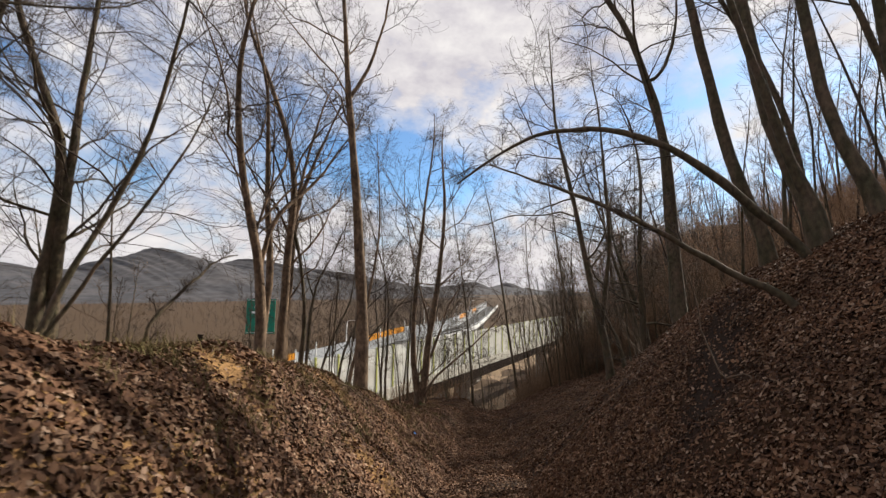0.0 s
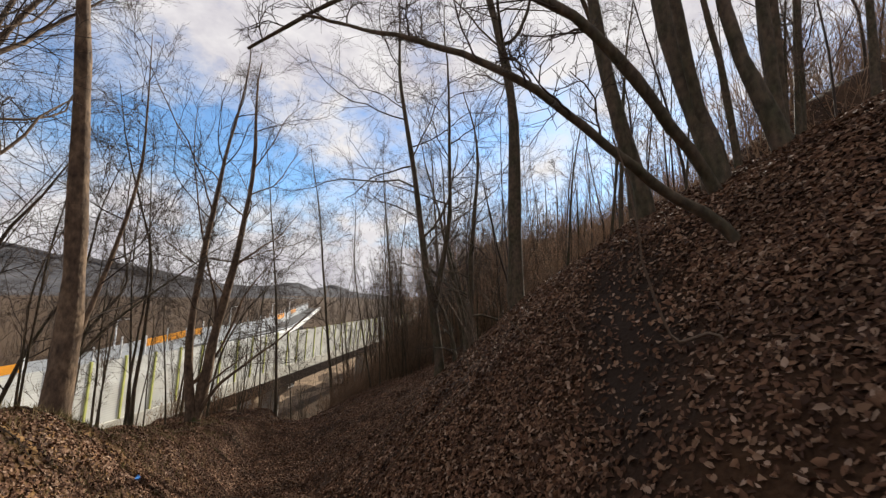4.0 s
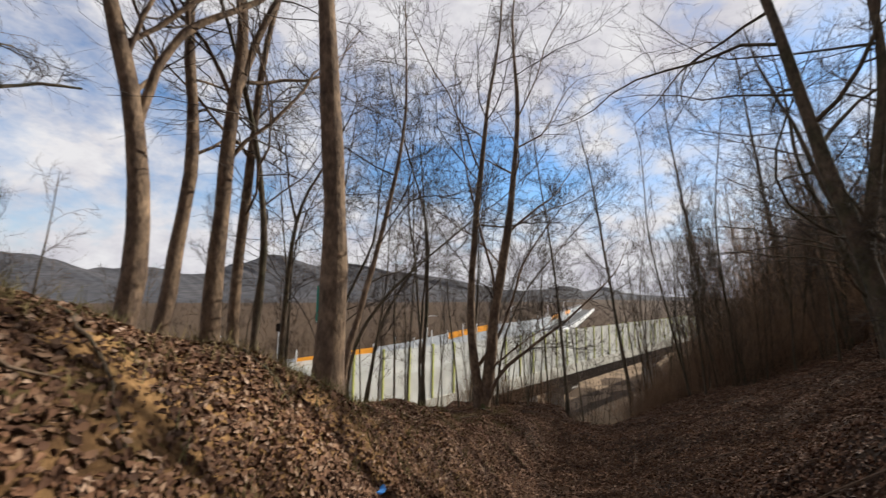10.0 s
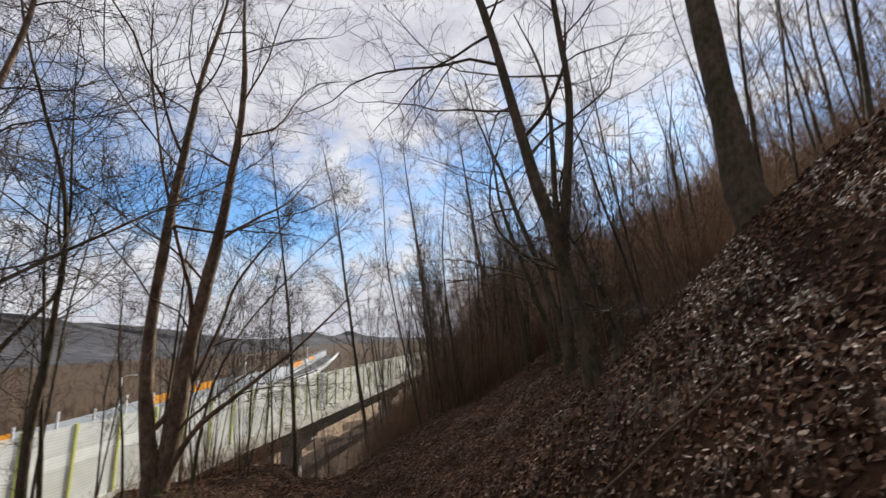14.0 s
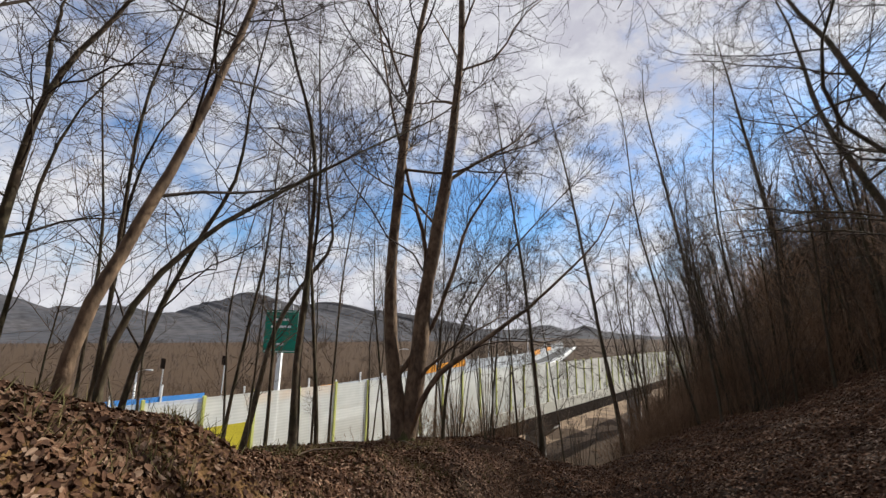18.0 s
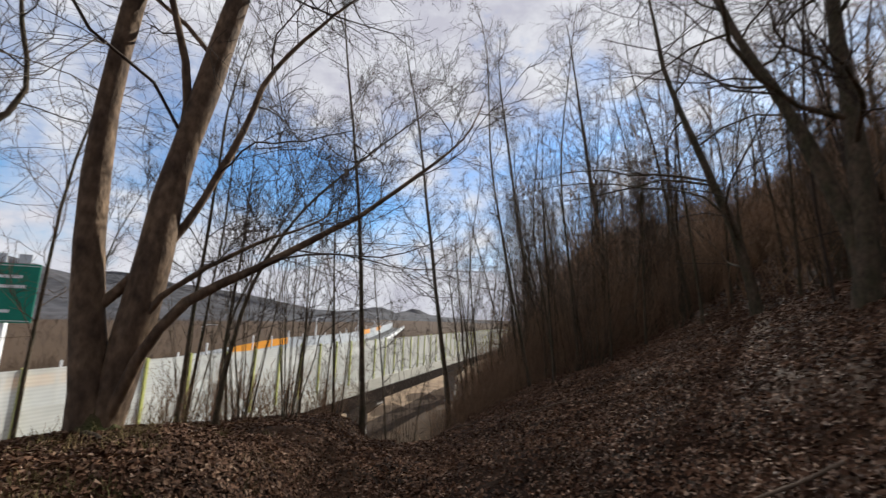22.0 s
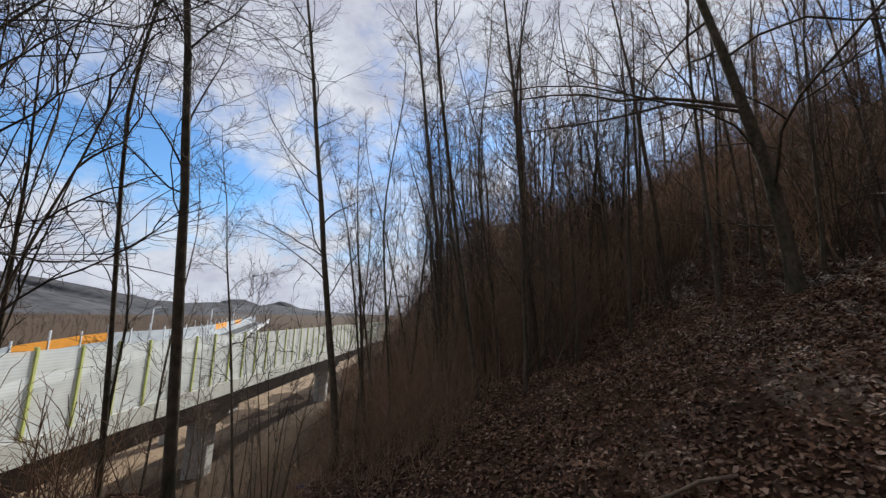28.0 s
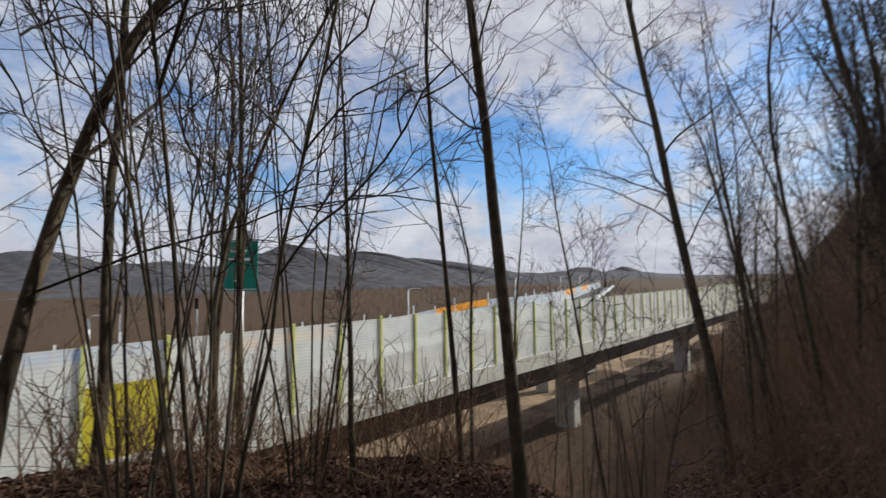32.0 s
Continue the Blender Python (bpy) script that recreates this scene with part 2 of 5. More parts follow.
def bare_earth(m, earth, moss):
    """Breaks a ground material with patches of bare earth and moss on the bank beside the lane."""
    nt = m.node_tree
    N, L = nt.nodes.new, nt.links.new
    b = nt.nodes["Principled BSDF"]
    geo, sep, where = N("ShaderNodeNewGeometry"), N("ShaderNodeSeparateXYZ"), N("ShaderNodeMapRange")
    where.inputs["From Min"].default_value, where.inputs["From Max"].default_value = -0.3, -1.1
    L(geo.outputs["Position"], sep.inputs["Vector"])
    L(sep.outputs["X"], where.inputs["Value"])
    for scale, lo, hi, col in ((0.75, 0.41, 0.57, earth), (1.7, 0.58, 0.72, moss)):
        ns, cut, both, mix = N("ShaderNodeTexNoise"), N("ShaderNodeMapRange"), N("ShaderNodeMath"), N("ShaderNodeMixRGB")
        ns.inputs["Scale"].default_value, ns.inputs["Detail"].default_value, ns.inputs["Roughness"].default_value = scale, 9.0, 0.65
        cut.inputs["From Min"].default_value, cut.inputs["From Max"].default_value = lo, hi
        both.operation = "MULTIPLY"
        grain, gm, gcol = N("ShaderNodeTexNoise"), N("ShaderNodeMapRange"), N("ShaderNodeMixRGB")
        grain.inputs["Scale"].default_value, grain.inputs["Detail"].default_value = 14.0, 8.0
        gm.inputs["From Min"].default_value, gm.inputs["From Max"].default_value = 0.3, 0.7
        gm.inputs["To Min"].default_value, gm.inputs["To Max"].default_value = 0.6, 1.3
        gcol.blend_type, gcol.inputs["Fac"].default_value, gcol.inputs["Color1"].default_value = "MULTIPLY", 1.0, (*col, 1)
        old = b.inputs["Base Color"].links[0].from_socket
        L(geo.outputs["Position"], ns.inputs["Vector"])
        L(geo.outputs["Position"], grain.inputs["Vector"])
        L(grain.outputs["Fac"], gm.inputs["Value"])
        L(gm.outputs["Result"], gcol.inputs["Color2"])
        L(ns.outputs["Fac"], cut.inputs["Value"])
        L(cut.outputs["Result"], both.inputs[0])
        L(where.outputs["Result"], both.inputs[1])
        L(both.outputs[0], mix.inputs["Fac"])
        L(old, mix.inputs["Color1"])
        L(gcol.outputs["Color"], mix.inputs["Color2"])
        L(mix.outputs["Color"], b.inputs["Base Color"])


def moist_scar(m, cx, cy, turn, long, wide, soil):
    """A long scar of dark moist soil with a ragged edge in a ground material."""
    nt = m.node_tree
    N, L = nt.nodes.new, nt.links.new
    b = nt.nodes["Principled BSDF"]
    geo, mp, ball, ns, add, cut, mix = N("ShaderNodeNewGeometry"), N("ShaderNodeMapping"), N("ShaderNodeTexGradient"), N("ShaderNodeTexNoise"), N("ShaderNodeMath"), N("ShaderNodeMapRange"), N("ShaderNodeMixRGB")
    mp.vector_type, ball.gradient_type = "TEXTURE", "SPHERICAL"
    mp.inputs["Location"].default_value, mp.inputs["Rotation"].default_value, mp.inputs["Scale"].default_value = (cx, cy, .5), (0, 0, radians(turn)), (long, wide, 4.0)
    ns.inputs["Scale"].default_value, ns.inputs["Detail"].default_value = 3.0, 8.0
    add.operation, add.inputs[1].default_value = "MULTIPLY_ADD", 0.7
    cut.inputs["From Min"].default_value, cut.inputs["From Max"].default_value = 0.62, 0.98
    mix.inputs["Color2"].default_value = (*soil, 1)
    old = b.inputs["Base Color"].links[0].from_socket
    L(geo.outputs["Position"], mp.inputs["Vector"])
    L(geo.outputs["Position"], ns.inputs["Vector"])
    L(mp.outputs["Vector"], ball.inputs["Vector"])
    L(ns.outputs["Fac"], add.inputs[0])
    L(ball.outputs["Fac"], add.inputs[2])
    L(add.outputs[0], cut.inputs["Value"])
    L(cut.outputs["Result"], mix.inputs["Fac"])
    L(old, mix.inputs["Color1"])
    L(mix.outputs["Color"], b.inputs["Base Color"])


def milky_pane(name, base, through_share):
    """Weathered clear acrylic with fine level lines: part of the light passes straight on."""
    m = bpy.data.materials.new(name)
    m.use_nodes = True
    nt = m.node_tree
    N, L = nt.nodes.new, nt.links.new
    b, out = nt.nodes["Principled BSDF"], nt.nodes["Material Output"]
    b.inputs["Base Color"].default_value, b.inputs["Roughness"].default_value = (*base, 1), 0.35
    tr, mix = N("ShaderNodeBsdfTransparent"), N("ShaderNodeMixShader")
    tc, wave, ns, mr, add = N("ShaderNodeTexCoord"), N("ShaderNodeTexWave"), N("ShaderNodeTexNoise"), N("ShaderNodeMapRange"), N("ShaderNodeMath")
    wave.bands_direction = "Z"
    wave.inputs["Scale"].default_value, wave.inputs["Distortion"].default_value = 1.6, 0.6
    ns.inputs["Scale"].default_value = 0.5
    add.operation, add.inputs[1].default_value = "MULTIPLY_ADD", 0.12
    L(tc.outputs["Object"], wave.inputs["Vector"])
    L(tc.outputs["Object"], ns.inputs["Vector"])
    L(wave.outputs["Fac"], add.inputs[0])
    L(ns.outputs["Fac"], add.inputs[2])
    mr.inputs["From Min"].default_value, mr.inputs["From Max"].default_value = 0.3, 0.8
    mr.inputs["To Min"].default_value, mr.inputs["To Max"].default_value = 1 - through_share - .14, 1 - through_share + .14
    L(add.outputs[0], mr.inputs["Value"])
    L(mr.outputs["Result"], mix.inputs["Fac"])
    L(tr.outputs["BSDF"], mix.inputs[1])
    L(b.outputs["BSDF"], mix.inputs[2])
    L(mix.outputs["Shader"], out.inputs["Surface"])
    return m


def dry_meadow_below(m, low, high, grass):
    """Turns a ground material into dry grass on the valley floor, with a ragged edge."""
    nt = m.node_tree
    N, L = nt.nodes.new, nt.links.new
    b = nt.nodes["Principled BSDF"]
    old = b.inputs["Base Color"].links[0].from_socket
    geo, sep, ns, add, mr, mix = N("ShaderNodeNewGeometry"), N("ShaderNodeSeparateXYZ"), N("ShaderNodeTexNoise"), N("ShaderNodeMath"), N("ShaderNodeMapRange"), N("ShaderNodeMixRGB")
    ns.inputs["Scale"].default_value, ns.inputs["Detail"].default_value = 0.35, 6.0
    add.operation, add.inputs[1].default_value = "MULTIPLY_ADD", 3.0
    mr.inputs["From Min"].default_value, mr.inputs["From Max"].default_value = low + 1.5, high + 1.5
    mr.inputs["To Min"].default_value, mr.inputs["To Max"].default_value = 1.0, 0.0
    tint = N("ShaderNodeMixRGB")
    tint.inputs["Color1"].default_value, tint.inputs["Color2"].default_value = (*grass, 1), (grass[0] * .6, grass[1] * .55, grass[2] * .6, 1)
    L(geo.outputs["Position"], sep.inputs["Vector"])
    L(geo.outputs["Position"], ns.inputs["Vector"])
    L(ns.outputs["Fac"], add.inputs[0])
    L(sep.outputs["Z"], add.inputs[2])
    L(add.outputs[0], mr.inputs["Value"])
    L(ns.outputs["Fac"], tint.inputs["Fac"])
    L(mr.outputs["Result"], mix.inputs["Fac"])
    L(old, mix.inputs["Color1"])
    L(tint.outputs["Color"], mix.inputs["Color2"])
    L(mix.outputs["Color"], b.inputs["Base Color"])


M["leaf"] = leaf_material()
bare_earth(M["litter"], (0.235, 0.135, 0.058), (0.075, 0.072, 0.024))
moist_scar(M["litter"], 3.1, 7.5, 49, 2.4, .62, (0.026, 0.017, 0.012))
dry_meadow_below(M["litter"], -12.0, -8.5, (0.08, 0.053, 0.03))
M["acrylic"] = milky_pane("weathered_acrylic", (0.80, 0.80, 0.74), 0.45)


# ---- mesh helpers ----
def mesh_object(name, verts, faces, mat, parent=None, smooth=True, label=""):
    me = bpy.data.meshes.new(name)
    me.from_pydata([tuple(v) for v in verts], [], faces)
    me.materials.append(mat)
    if smooth:
        me.polygons.foreach_set("use_smooth", [True] * len(me.polygons))
    me.update()
    ob = new(name, me)
    if parent:
        ob.parent = parent
    if label:
        tagged(ob, label)
    return ob


def part(name, bm, mat, parent=None, label=""):
    me = bpy.data.meshes.new(name)
    bm.to_mesh(me)
    bm.free()
    me.materials.append(mat)
    ob = new(name, me)
    if parent:
        ob.parent = parent
    if label:
        tagged(ob, label)
    return ob


def box(bm, lo, hi, bevel=0.0):
    c = [(a + b) / 2 for a, b in zip(lo, hi)]
    r = bmesh.ops.create_cube(bm, size=1.0, matrix=Matrix.Translation(c) @ Matrix.Diagonal((hi[0] - lo[0], hi[1] - lo[1], hi[2] - lo[2], 1)))
    if bevel:
        es = list({e for v in r["verts"] for e in v.link_edges})
        bmesh.ops.bevel(bm, geom=es, offset=bevel, segments=1, affect="EDGES")
    return bm


def tube(points, radii, sides):
    """Verts and faces of a tapered tube along a line."""
    p = np.array(points, float)
    n = len(p)
    d = np.gradient(p, axis=0)
    d /= np.linalg.norm(d, axis=1)[:, None] + 1e-9
    ref = np.array((1.0, 0.3, 0.1)) if abs(d[:, 0]).mean() < 0.8 else np.array((0.1, 1.0, 0.2))
    u = np.cross(d, ref)
    u /= np.linalg.norm(u, axis=1)[:, None]
    v = np.cross(d, u)
    a = np.linspace(0, 2 * math.pi, sides, endpoint=False)
    ring = u[:, None] * np.cos(a)[None, :, None] + v[:, None] * np.sin(a)[None, :, None]
    vs = (p[:, None] + ring * np.array(radii)[:, None, None]).reshape(-1, 3)
    fs = []
    for i in range(n - 1):
        for k in range(sides):
            k2 = (k + 1) % sides
            fs.append((i * sides + k, i * sides + k2, (i + 1) * sides + k2, (i + 1) * sides + k))
    fs.append(tuple(range((n - 1) * sides, n * sides)))
    return vs, fs


def tubes(lines):
    """Joins several (points, radii, sides) into one set of verts and faces."""
    vs, fs, at = [], [], 0
    for pts, rad, sides in lines:
        v, f = tube(pts, rad, sides)
        vs.append(v)
        fs += [tuple(i + at for i in q) for q in f]
        at += len(v)
    return np.concatenate(vs), fs


# ---- the lie of the land ----
HILL_S = [-400, -60, -25, 0, 8, 14, 18.5, 24.9, 31.3, 35, 50, 80, 120, 170, 260, 500]
HILL_Z = [-20, -22, -23.5, -21.5, -18.0, -13.6, -8.8, -3.4, 0.5, 3.0, 13, 30, 48, 62, 75, 90]
LANE_Y = [-30, 2, 5, 7, 9, 11, 13, 16, 18, 21, 24, 30, 36, 60]
LANE_X = [-.2, -.2, .3, .4, .2, .5, .6, .85, 1.1, 1.4, 1.9, 2.8, 4.3, 12]
FLOOR_Y = [-30, 2.2, 4.5, 6.1, 8, 9.3, 11.1, 12.5, 14.3, 16.4, 18.3, 20.2, 22.8, 25, 28, 34]
FLOOR_Z = [5.5, .35, -.42, -.78, -1.33, -1.68, -2.17, -2.72, -3.17, -3.74, -4.12, -4.17, -4.3, -4.75, -5.7, -7.6]


def soft_min(a, b, k):
    h = np.clip(.5 + .5 * (b - a) / k, 0, 1)
    return b * (1 - h) + a * h - k * h * (1 - h)


def ease(a, b, x):
    t = np.clip((x - a) / (b - a), 0, 1)
    return t * t * (3 - 2 * t)


def height(x, y):
    """Height of the ground: a hillside that falls to the valley, with a sunken lane cut down it."""
    x, y = np.asarray(x, float), np.asarray(y, float)
    gully = 1.3 * np.exp(-((.574 * (x - 7) - .819 * (y - 25.5)) / 4.0) ** 2) * ease(4, 9, x) * (1 - ease(22, 45, x))
    spur = 17.0 * np.exp(-((x - 36) / np.where(x < 36, 17.0, 22.0)) ** 2 - ((y - 74) / 20.0) ** 2)
    f = np.interp(.78 * (x - 5.4) - .63 * (y - 66), HILL_S, HILL_Z) - gully + spur
    d = x - np.interp(y, LANE_Y, LANE_X)
    lane = np.interp(y, FLOOR_Y, FLOOR_Z)
    bank = np.interp(y, [-5, 5, 8.6, 10.8, 14, 15.5, 17, 20.7, 22.2, 24, 28], [1.9, 1.9, 2.05, 1.8, 1.52, 1.45, 1.22, .75, .42, .1, -.1])
    right = soft_min(lane + np.interp(y, [0, 9, 13.5, 16, 18, 20.5, 24, 30], [1.1, 1.08, .84, .62, .47, .38, .34, .52]) * np.maximum(d - .8, 0) - .45 * np.maximum(d - 3.8, 0) * (1 - ease(9, 13, y)) - .42 * (np.clip(d, 5.2, 10.5) - 5.2) * (1 - ease(15, 18, y)), f + .15, .8)
    shelf = lane + np.interp(y, [22.5, 25, 28, 32, 36], [0, .4, .75, .7, 0]) * ease(.3, 1.6, -d)
    left = soft_min(shelf + 1.05 * np.maximum(-d - .75, 0), shelf + bank - .05 * (-d - 3), .5)
    wide = np.interp(y, [0, 12, 18, 24, 28], [9, 8, 5, 5, 5.5])
    drop = left - .75 * np.maximum(-d - wide, 0)
    k = ease(wide - 1.5, wide + 1.5, -d)
    left = drop * (1 - k) - soft_min(-drop, .2 - f, .8) * k
    w = 1 - np.where(d > 0, ease(25, 33, y), ease(27, 36, y))
    z = np.where(d > 0, right, left) * w + (1 - w) * f
    far = ease(30, 60, np.abs(d))
    return z * (1 - far) + f * far


def ripple(x, y):
    """Small unevenness of the ground near the lane."""
    near = np.exp(-((x - 1) / 14.0) ** 2 - ((y - 16) / 22.0) ** 2)
    a = np.sin(1.9 * x + .7 * y) * np.sin(1.3 * y - .5 * x + 1) * .05
    b = np.sin(4.7 * x - 2.1 * y + 2) * np.sin(3.9 * y + 1.7 * x) * .028
    c = np.sin(9.7 * x + 5.1 * y) * np.sin(8.3 * y - 4.4 * x + .5) * .014
    d = x - np.interp(y, LANE_Y, LANE_X)
    face = ease(.7, 1.4, -d) * (1 - ease(2.6, 3.6, -d))
    worn = (np.sin(2.3 * y + 1.4 * np.sin(1.1 * x)) * .05 + np.sin(5.9 * y + 1.9 * x + 1) * .03) * face      # runnels down the bank
    return (a + b + c + worn) * near


def ground_z(x, y):
    return float(height(x, y) + ripple(np.float64(x), np.float64(y)))


def make_ground():
    def steps(lo, hi, near0, near1, fine):
        core = list(np.arange(near0, near1 + 1e-6, fine))
        up, s = core[-1], fine
        right = []
        while up < hi:
            s *= 1.18
            up += s
            right.append(min(up, hi))
        dn, s, left = core[0], fine, []
        while dn > lo:
            s *= 1.18
            dn -= s
            left.append(max(dn, lo))
        return np.array(left[::-1] + core + right)
    xs, ys = steps(-4000, 4000, -7, 11, .11), steps(-3000, 4500, 1, 32, .13)
    X, Y = np.meshgrid(xs, ys)
    Z = height(X, Y) + ripple(X, Y)
    nx, ny = len(xs), len(ys)
    v = np.stack([X, Y, Z], -1).reshape(-1, 3)
    i = np.arange(nx * ny).reshape(ny, nx)
    f = np.stack([i[:-1, :-1], i[:-1, 1:], i[1:, 1:], i[1:, :-1]], -1).reshape(-1, 4)
    ob = mesh_object("ground", v, f.tolist(), M["litter"])
    return tagged(ob, "brown leaf-covered earth of a sunken lane on a wooded hillside", "ground", kind="structure")


make_ground()


# ---- far hills ----
def make_hill(name, cx, cy, along, length, width, tall, seed, label):
    """A long ridge: cx, cy its middle, along its heading in degrees."""
    nu, nv = 260, 18
    a = radians(along)
    ux, uy = math.sin(a), math.cos(a)
    v = []
    for j in range(nv):
        for i in range(nu):
            s, t = i / (nu - 1) * 2 - 1, j / (nv - 1) * 2 - 1
            ridge = (1 - abs(s) ** 2.2) * (0.72 + 0.6 * noise.noise((s * 4 + seed, seed, 0)) + 0.12 * noise.noise((s * 11 + seed, 3, seed)) + 0.05 * noise.noise((s * 45, 7, seed)) + 0.03 * noise.noise((s * 150, 9, seed)))
            z = -20 + max(0, tall * ridge * (1 - abs(t) ** 1.5) + 0.02 * tall * noise.noise((s * 40, t * 20, seed)) * (1 - abs(t)))
            v.append((cx + ux * s * length + uy * t * width, cy + uy * s * length - ux * t * width, z))
    f = [(j * nu + i, j * nu + i + 1, (j + 1) * nu + i + 1, (j + 1) * nu + i) for j in range(nv - 1) for i in range(nu - 1)]
    return tagged(mesh_object(name, v, f, M["hill"]), label, "hill", kind="structure")


make_hill("backdrop_hill_near", -620, 1050, 40, 520, 560, 105, 2.3, "dark wooded hill ridge beyond the valley")
make_hill("backdrop_hill_mid", -120, 1700, 75, 800, 300, 48, 5.1, "low bluish wooded ridge far up the valley")
make_hill("backdrop_hill_far", 230, 2100, 80, 330, 250, 60, 9.4, "rounded far hill above the motorway")
make_hill("backdrop_hill_left", -1500, 900, 20, 900, 600, 110, 12.7, "broad dark hill across the valley")


# ---- viaduct with noise barriers ----
WAY = Vector((.524, .852, 0))
OUT = Vector((.852, -.524, 0))
EDGE = Vector((6.44, 76.3, 0))


def along(w, off, z):
    return EDGE + WAY * w + OUT * off + Vector((0, 0, z))


def way_frame(w, off, z):
    m = Matrix((OUT, WAY, Vector((0, 0, 1)))).transposed().to_4x4()
    return Matrix.Translation(along(w, off, z)) @ m


def slab(name, off0, off1, w0, w1, z0, z1, mat, parent, bevel=0.0, label=""):
    """A box lying along the road."""
    bm = bmesh.new()
    box(bm, (off0, w0, z0), (off1, w1, z1), bevel)
    bm.transform(way_frame(0, 0, 0))
    return part(name, bm, mat, parent, label)


def make_viaduct():
    v = tagged(new("viaduct"), "concrete motorway viaduct on hammerhead piers across the valley", "bridge")
    slab("deck", -7.4, -0.3, -120, 260, -12.5, -12.0, M["asphalt"], v)
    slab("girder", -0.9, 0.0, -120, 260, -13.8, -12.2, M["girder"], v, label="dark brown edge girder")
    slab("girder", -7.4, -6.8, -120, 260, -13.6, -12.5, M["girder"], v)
    for k in range(38):
        slab("parapet", -0.22, 0.05, -120 + 10 * k + .02, -110 + 10 * k - .02, -12.2, -10.75, M["parapet"], v, .02, label="weathered concrete parapet")
    for w in (-90, -45, 0, 45, 90):
        bm = bmesh.new()
        pts = [(-0.3, -13.8), (-0.3, -14.6), (-2.4, -16.2), (-5.2, -16.2), (-7.2, -14.6), (-7.2, -13.8)]
        fr = [bm.verts.new(along(w - 1.0, o, z)) for o, z in pts]
        bk = [bm.verts.new(along(w + 1.0, o, z)) for o, z in pts]
        bm.faces.new(fr)
        bm.faces.new(bk[::-1])
        for i in range(6):
            bm.faces.new((fr[i], bk[i], bk[(i + 1) % 6], fr[(i + 1) % 6]))
        bmesh.ops.recalc_face_normals(bm, faces=bm.faces)
        column = slab("pier_column", -5.1, -2.5, w - 0.8, w + 0.8, -26.0, -16.25, M["concrete"], v, 0.1)
        part("pier_cap", bm, M["concrete"], column, "hammerhead concrete cap")
    return v


make_viaduct()


def make_barrier(off, w0, w1, step, z0, z1, label, panel, bands, post_mat, tall):
    """Panels between posts along the road; bands: (from, to, low, high, material) of coloured panels."""
    b = tagged(new("noise_barrier"), label, "noise barrier")
    for i in range(int((w1 - w0) / step)):
        a, c = w0 + i * step, w0 + (i + 1) * step
        mid = (a + c) / 2
        cuts = [(z0, z1, M[panel])]
        for lo, hi, zl, zh, mt in bands:
            if lo <= mid <= hi:
                cuts = [(z0, zl - .02, M[panel]), (zl, zh, M[mt])] + ([(zh + .02, z1, M[panel])] if zh < z1 - .1 else [])
        for za, zb, mt in cuts:
            if zb - za > .1:
                slab("panel", off - .06, off, a + .1, c - .1, za, zb, mt, b)
        slab("post", off - .12, off + .1, a - .08, a + .08, z0, z1 + tall * (.5 if i % 2 else 1.0), post_mat, b)
    return b


make_barrier(-0.04, -94.3, 130, 3.15, -10.75, -5.6, "weathered clear noise barrier with yellow-green posts on the viaduct edge", "acrylic",
             [(-47.0, -43.0, -10.7, -7.4, "yellow")], M["post"], .2)


# ---- the far carriageway, which climbs and swings away to the left ----
FAR_W = [-120, 0, 14, 35, 57, 80, 110, 170]
FAR_OFF = [-13, -13, -13.3, -18.5, -27, -36, -48, -72]
FAR_RISE = ([-120, -40, -18, 2, 170], [-11.4, -11.4, -10.7, -8.9, -8.9])


def far_place(w, side, z):
    """A place on the far carriageway: w along the road, side metres beyond its near edge, z above its surface."""
    off = float(np.interp(w, FAR_W, FAR_OFF))
    off = .5 * off + .25 * float(np.interp(w - 7, FAR_W, FAR_OFF)) + .25 * float(np.interp(w + 7, FAR_W, FAR_OFF))
    return along(w, off - side, z + float(np.interp(w, *FAR_RISE)))


def far_strip(name, w0, w1, step, side0, side1, z0, z1, mat, parent, label=""):
    """A box that follows the far carriageway."""
    ws = np.arange(w0, w1 + 1e-6, step)
    v = [far_place(w, s, z) for w in ws for s, z in ((side0, z0), (side1, z0), (side1, z1), (side0, z1))]
    f = [(0, 1, 2, 3), tuple(4 * (len(ws) - 1) + k for k in (3, 2, 1, 0))]
    for i in range(len(ws) - 1):
        f += [(4 * i + k, 4 * i + 4 + k, 4 * i + 4 + (k + 1) % 4, 4 * i + (k + 1) % 4) for k in range(4)]
    return mesh_object(name, v, f, mat, parent, False, label)


def make_far_road():
    r = tagged(new("viaduct"), "second motorway carriageway with a white edge beam curving away", "bridge")
    far_strip("deck", -112, 165, 4, .2, 7.4, -1.0, -.4, M["asphalt"], r)
    far_strip("edge_beam", -30, 165, 4, 0, .35, -.45, .55, M["white"], r, "white concrete edge beam")
    far_strip("rail", -112, 165, 4, .12, .2, .95, 1.08, M["steel"], r, "galvanised guard rail")
    for w in (-70, -30, 15, 50, 80):
        p = far_place(w, 3.5, -1.0)
        bm = box(bmesh.new(), (p.x - 1.1, p.y - .7, -26), (p.x + 1.1, p.y + .7, p.z), .1)
        part("pier_column", bm, M["concrete"], r)


make_far_road()


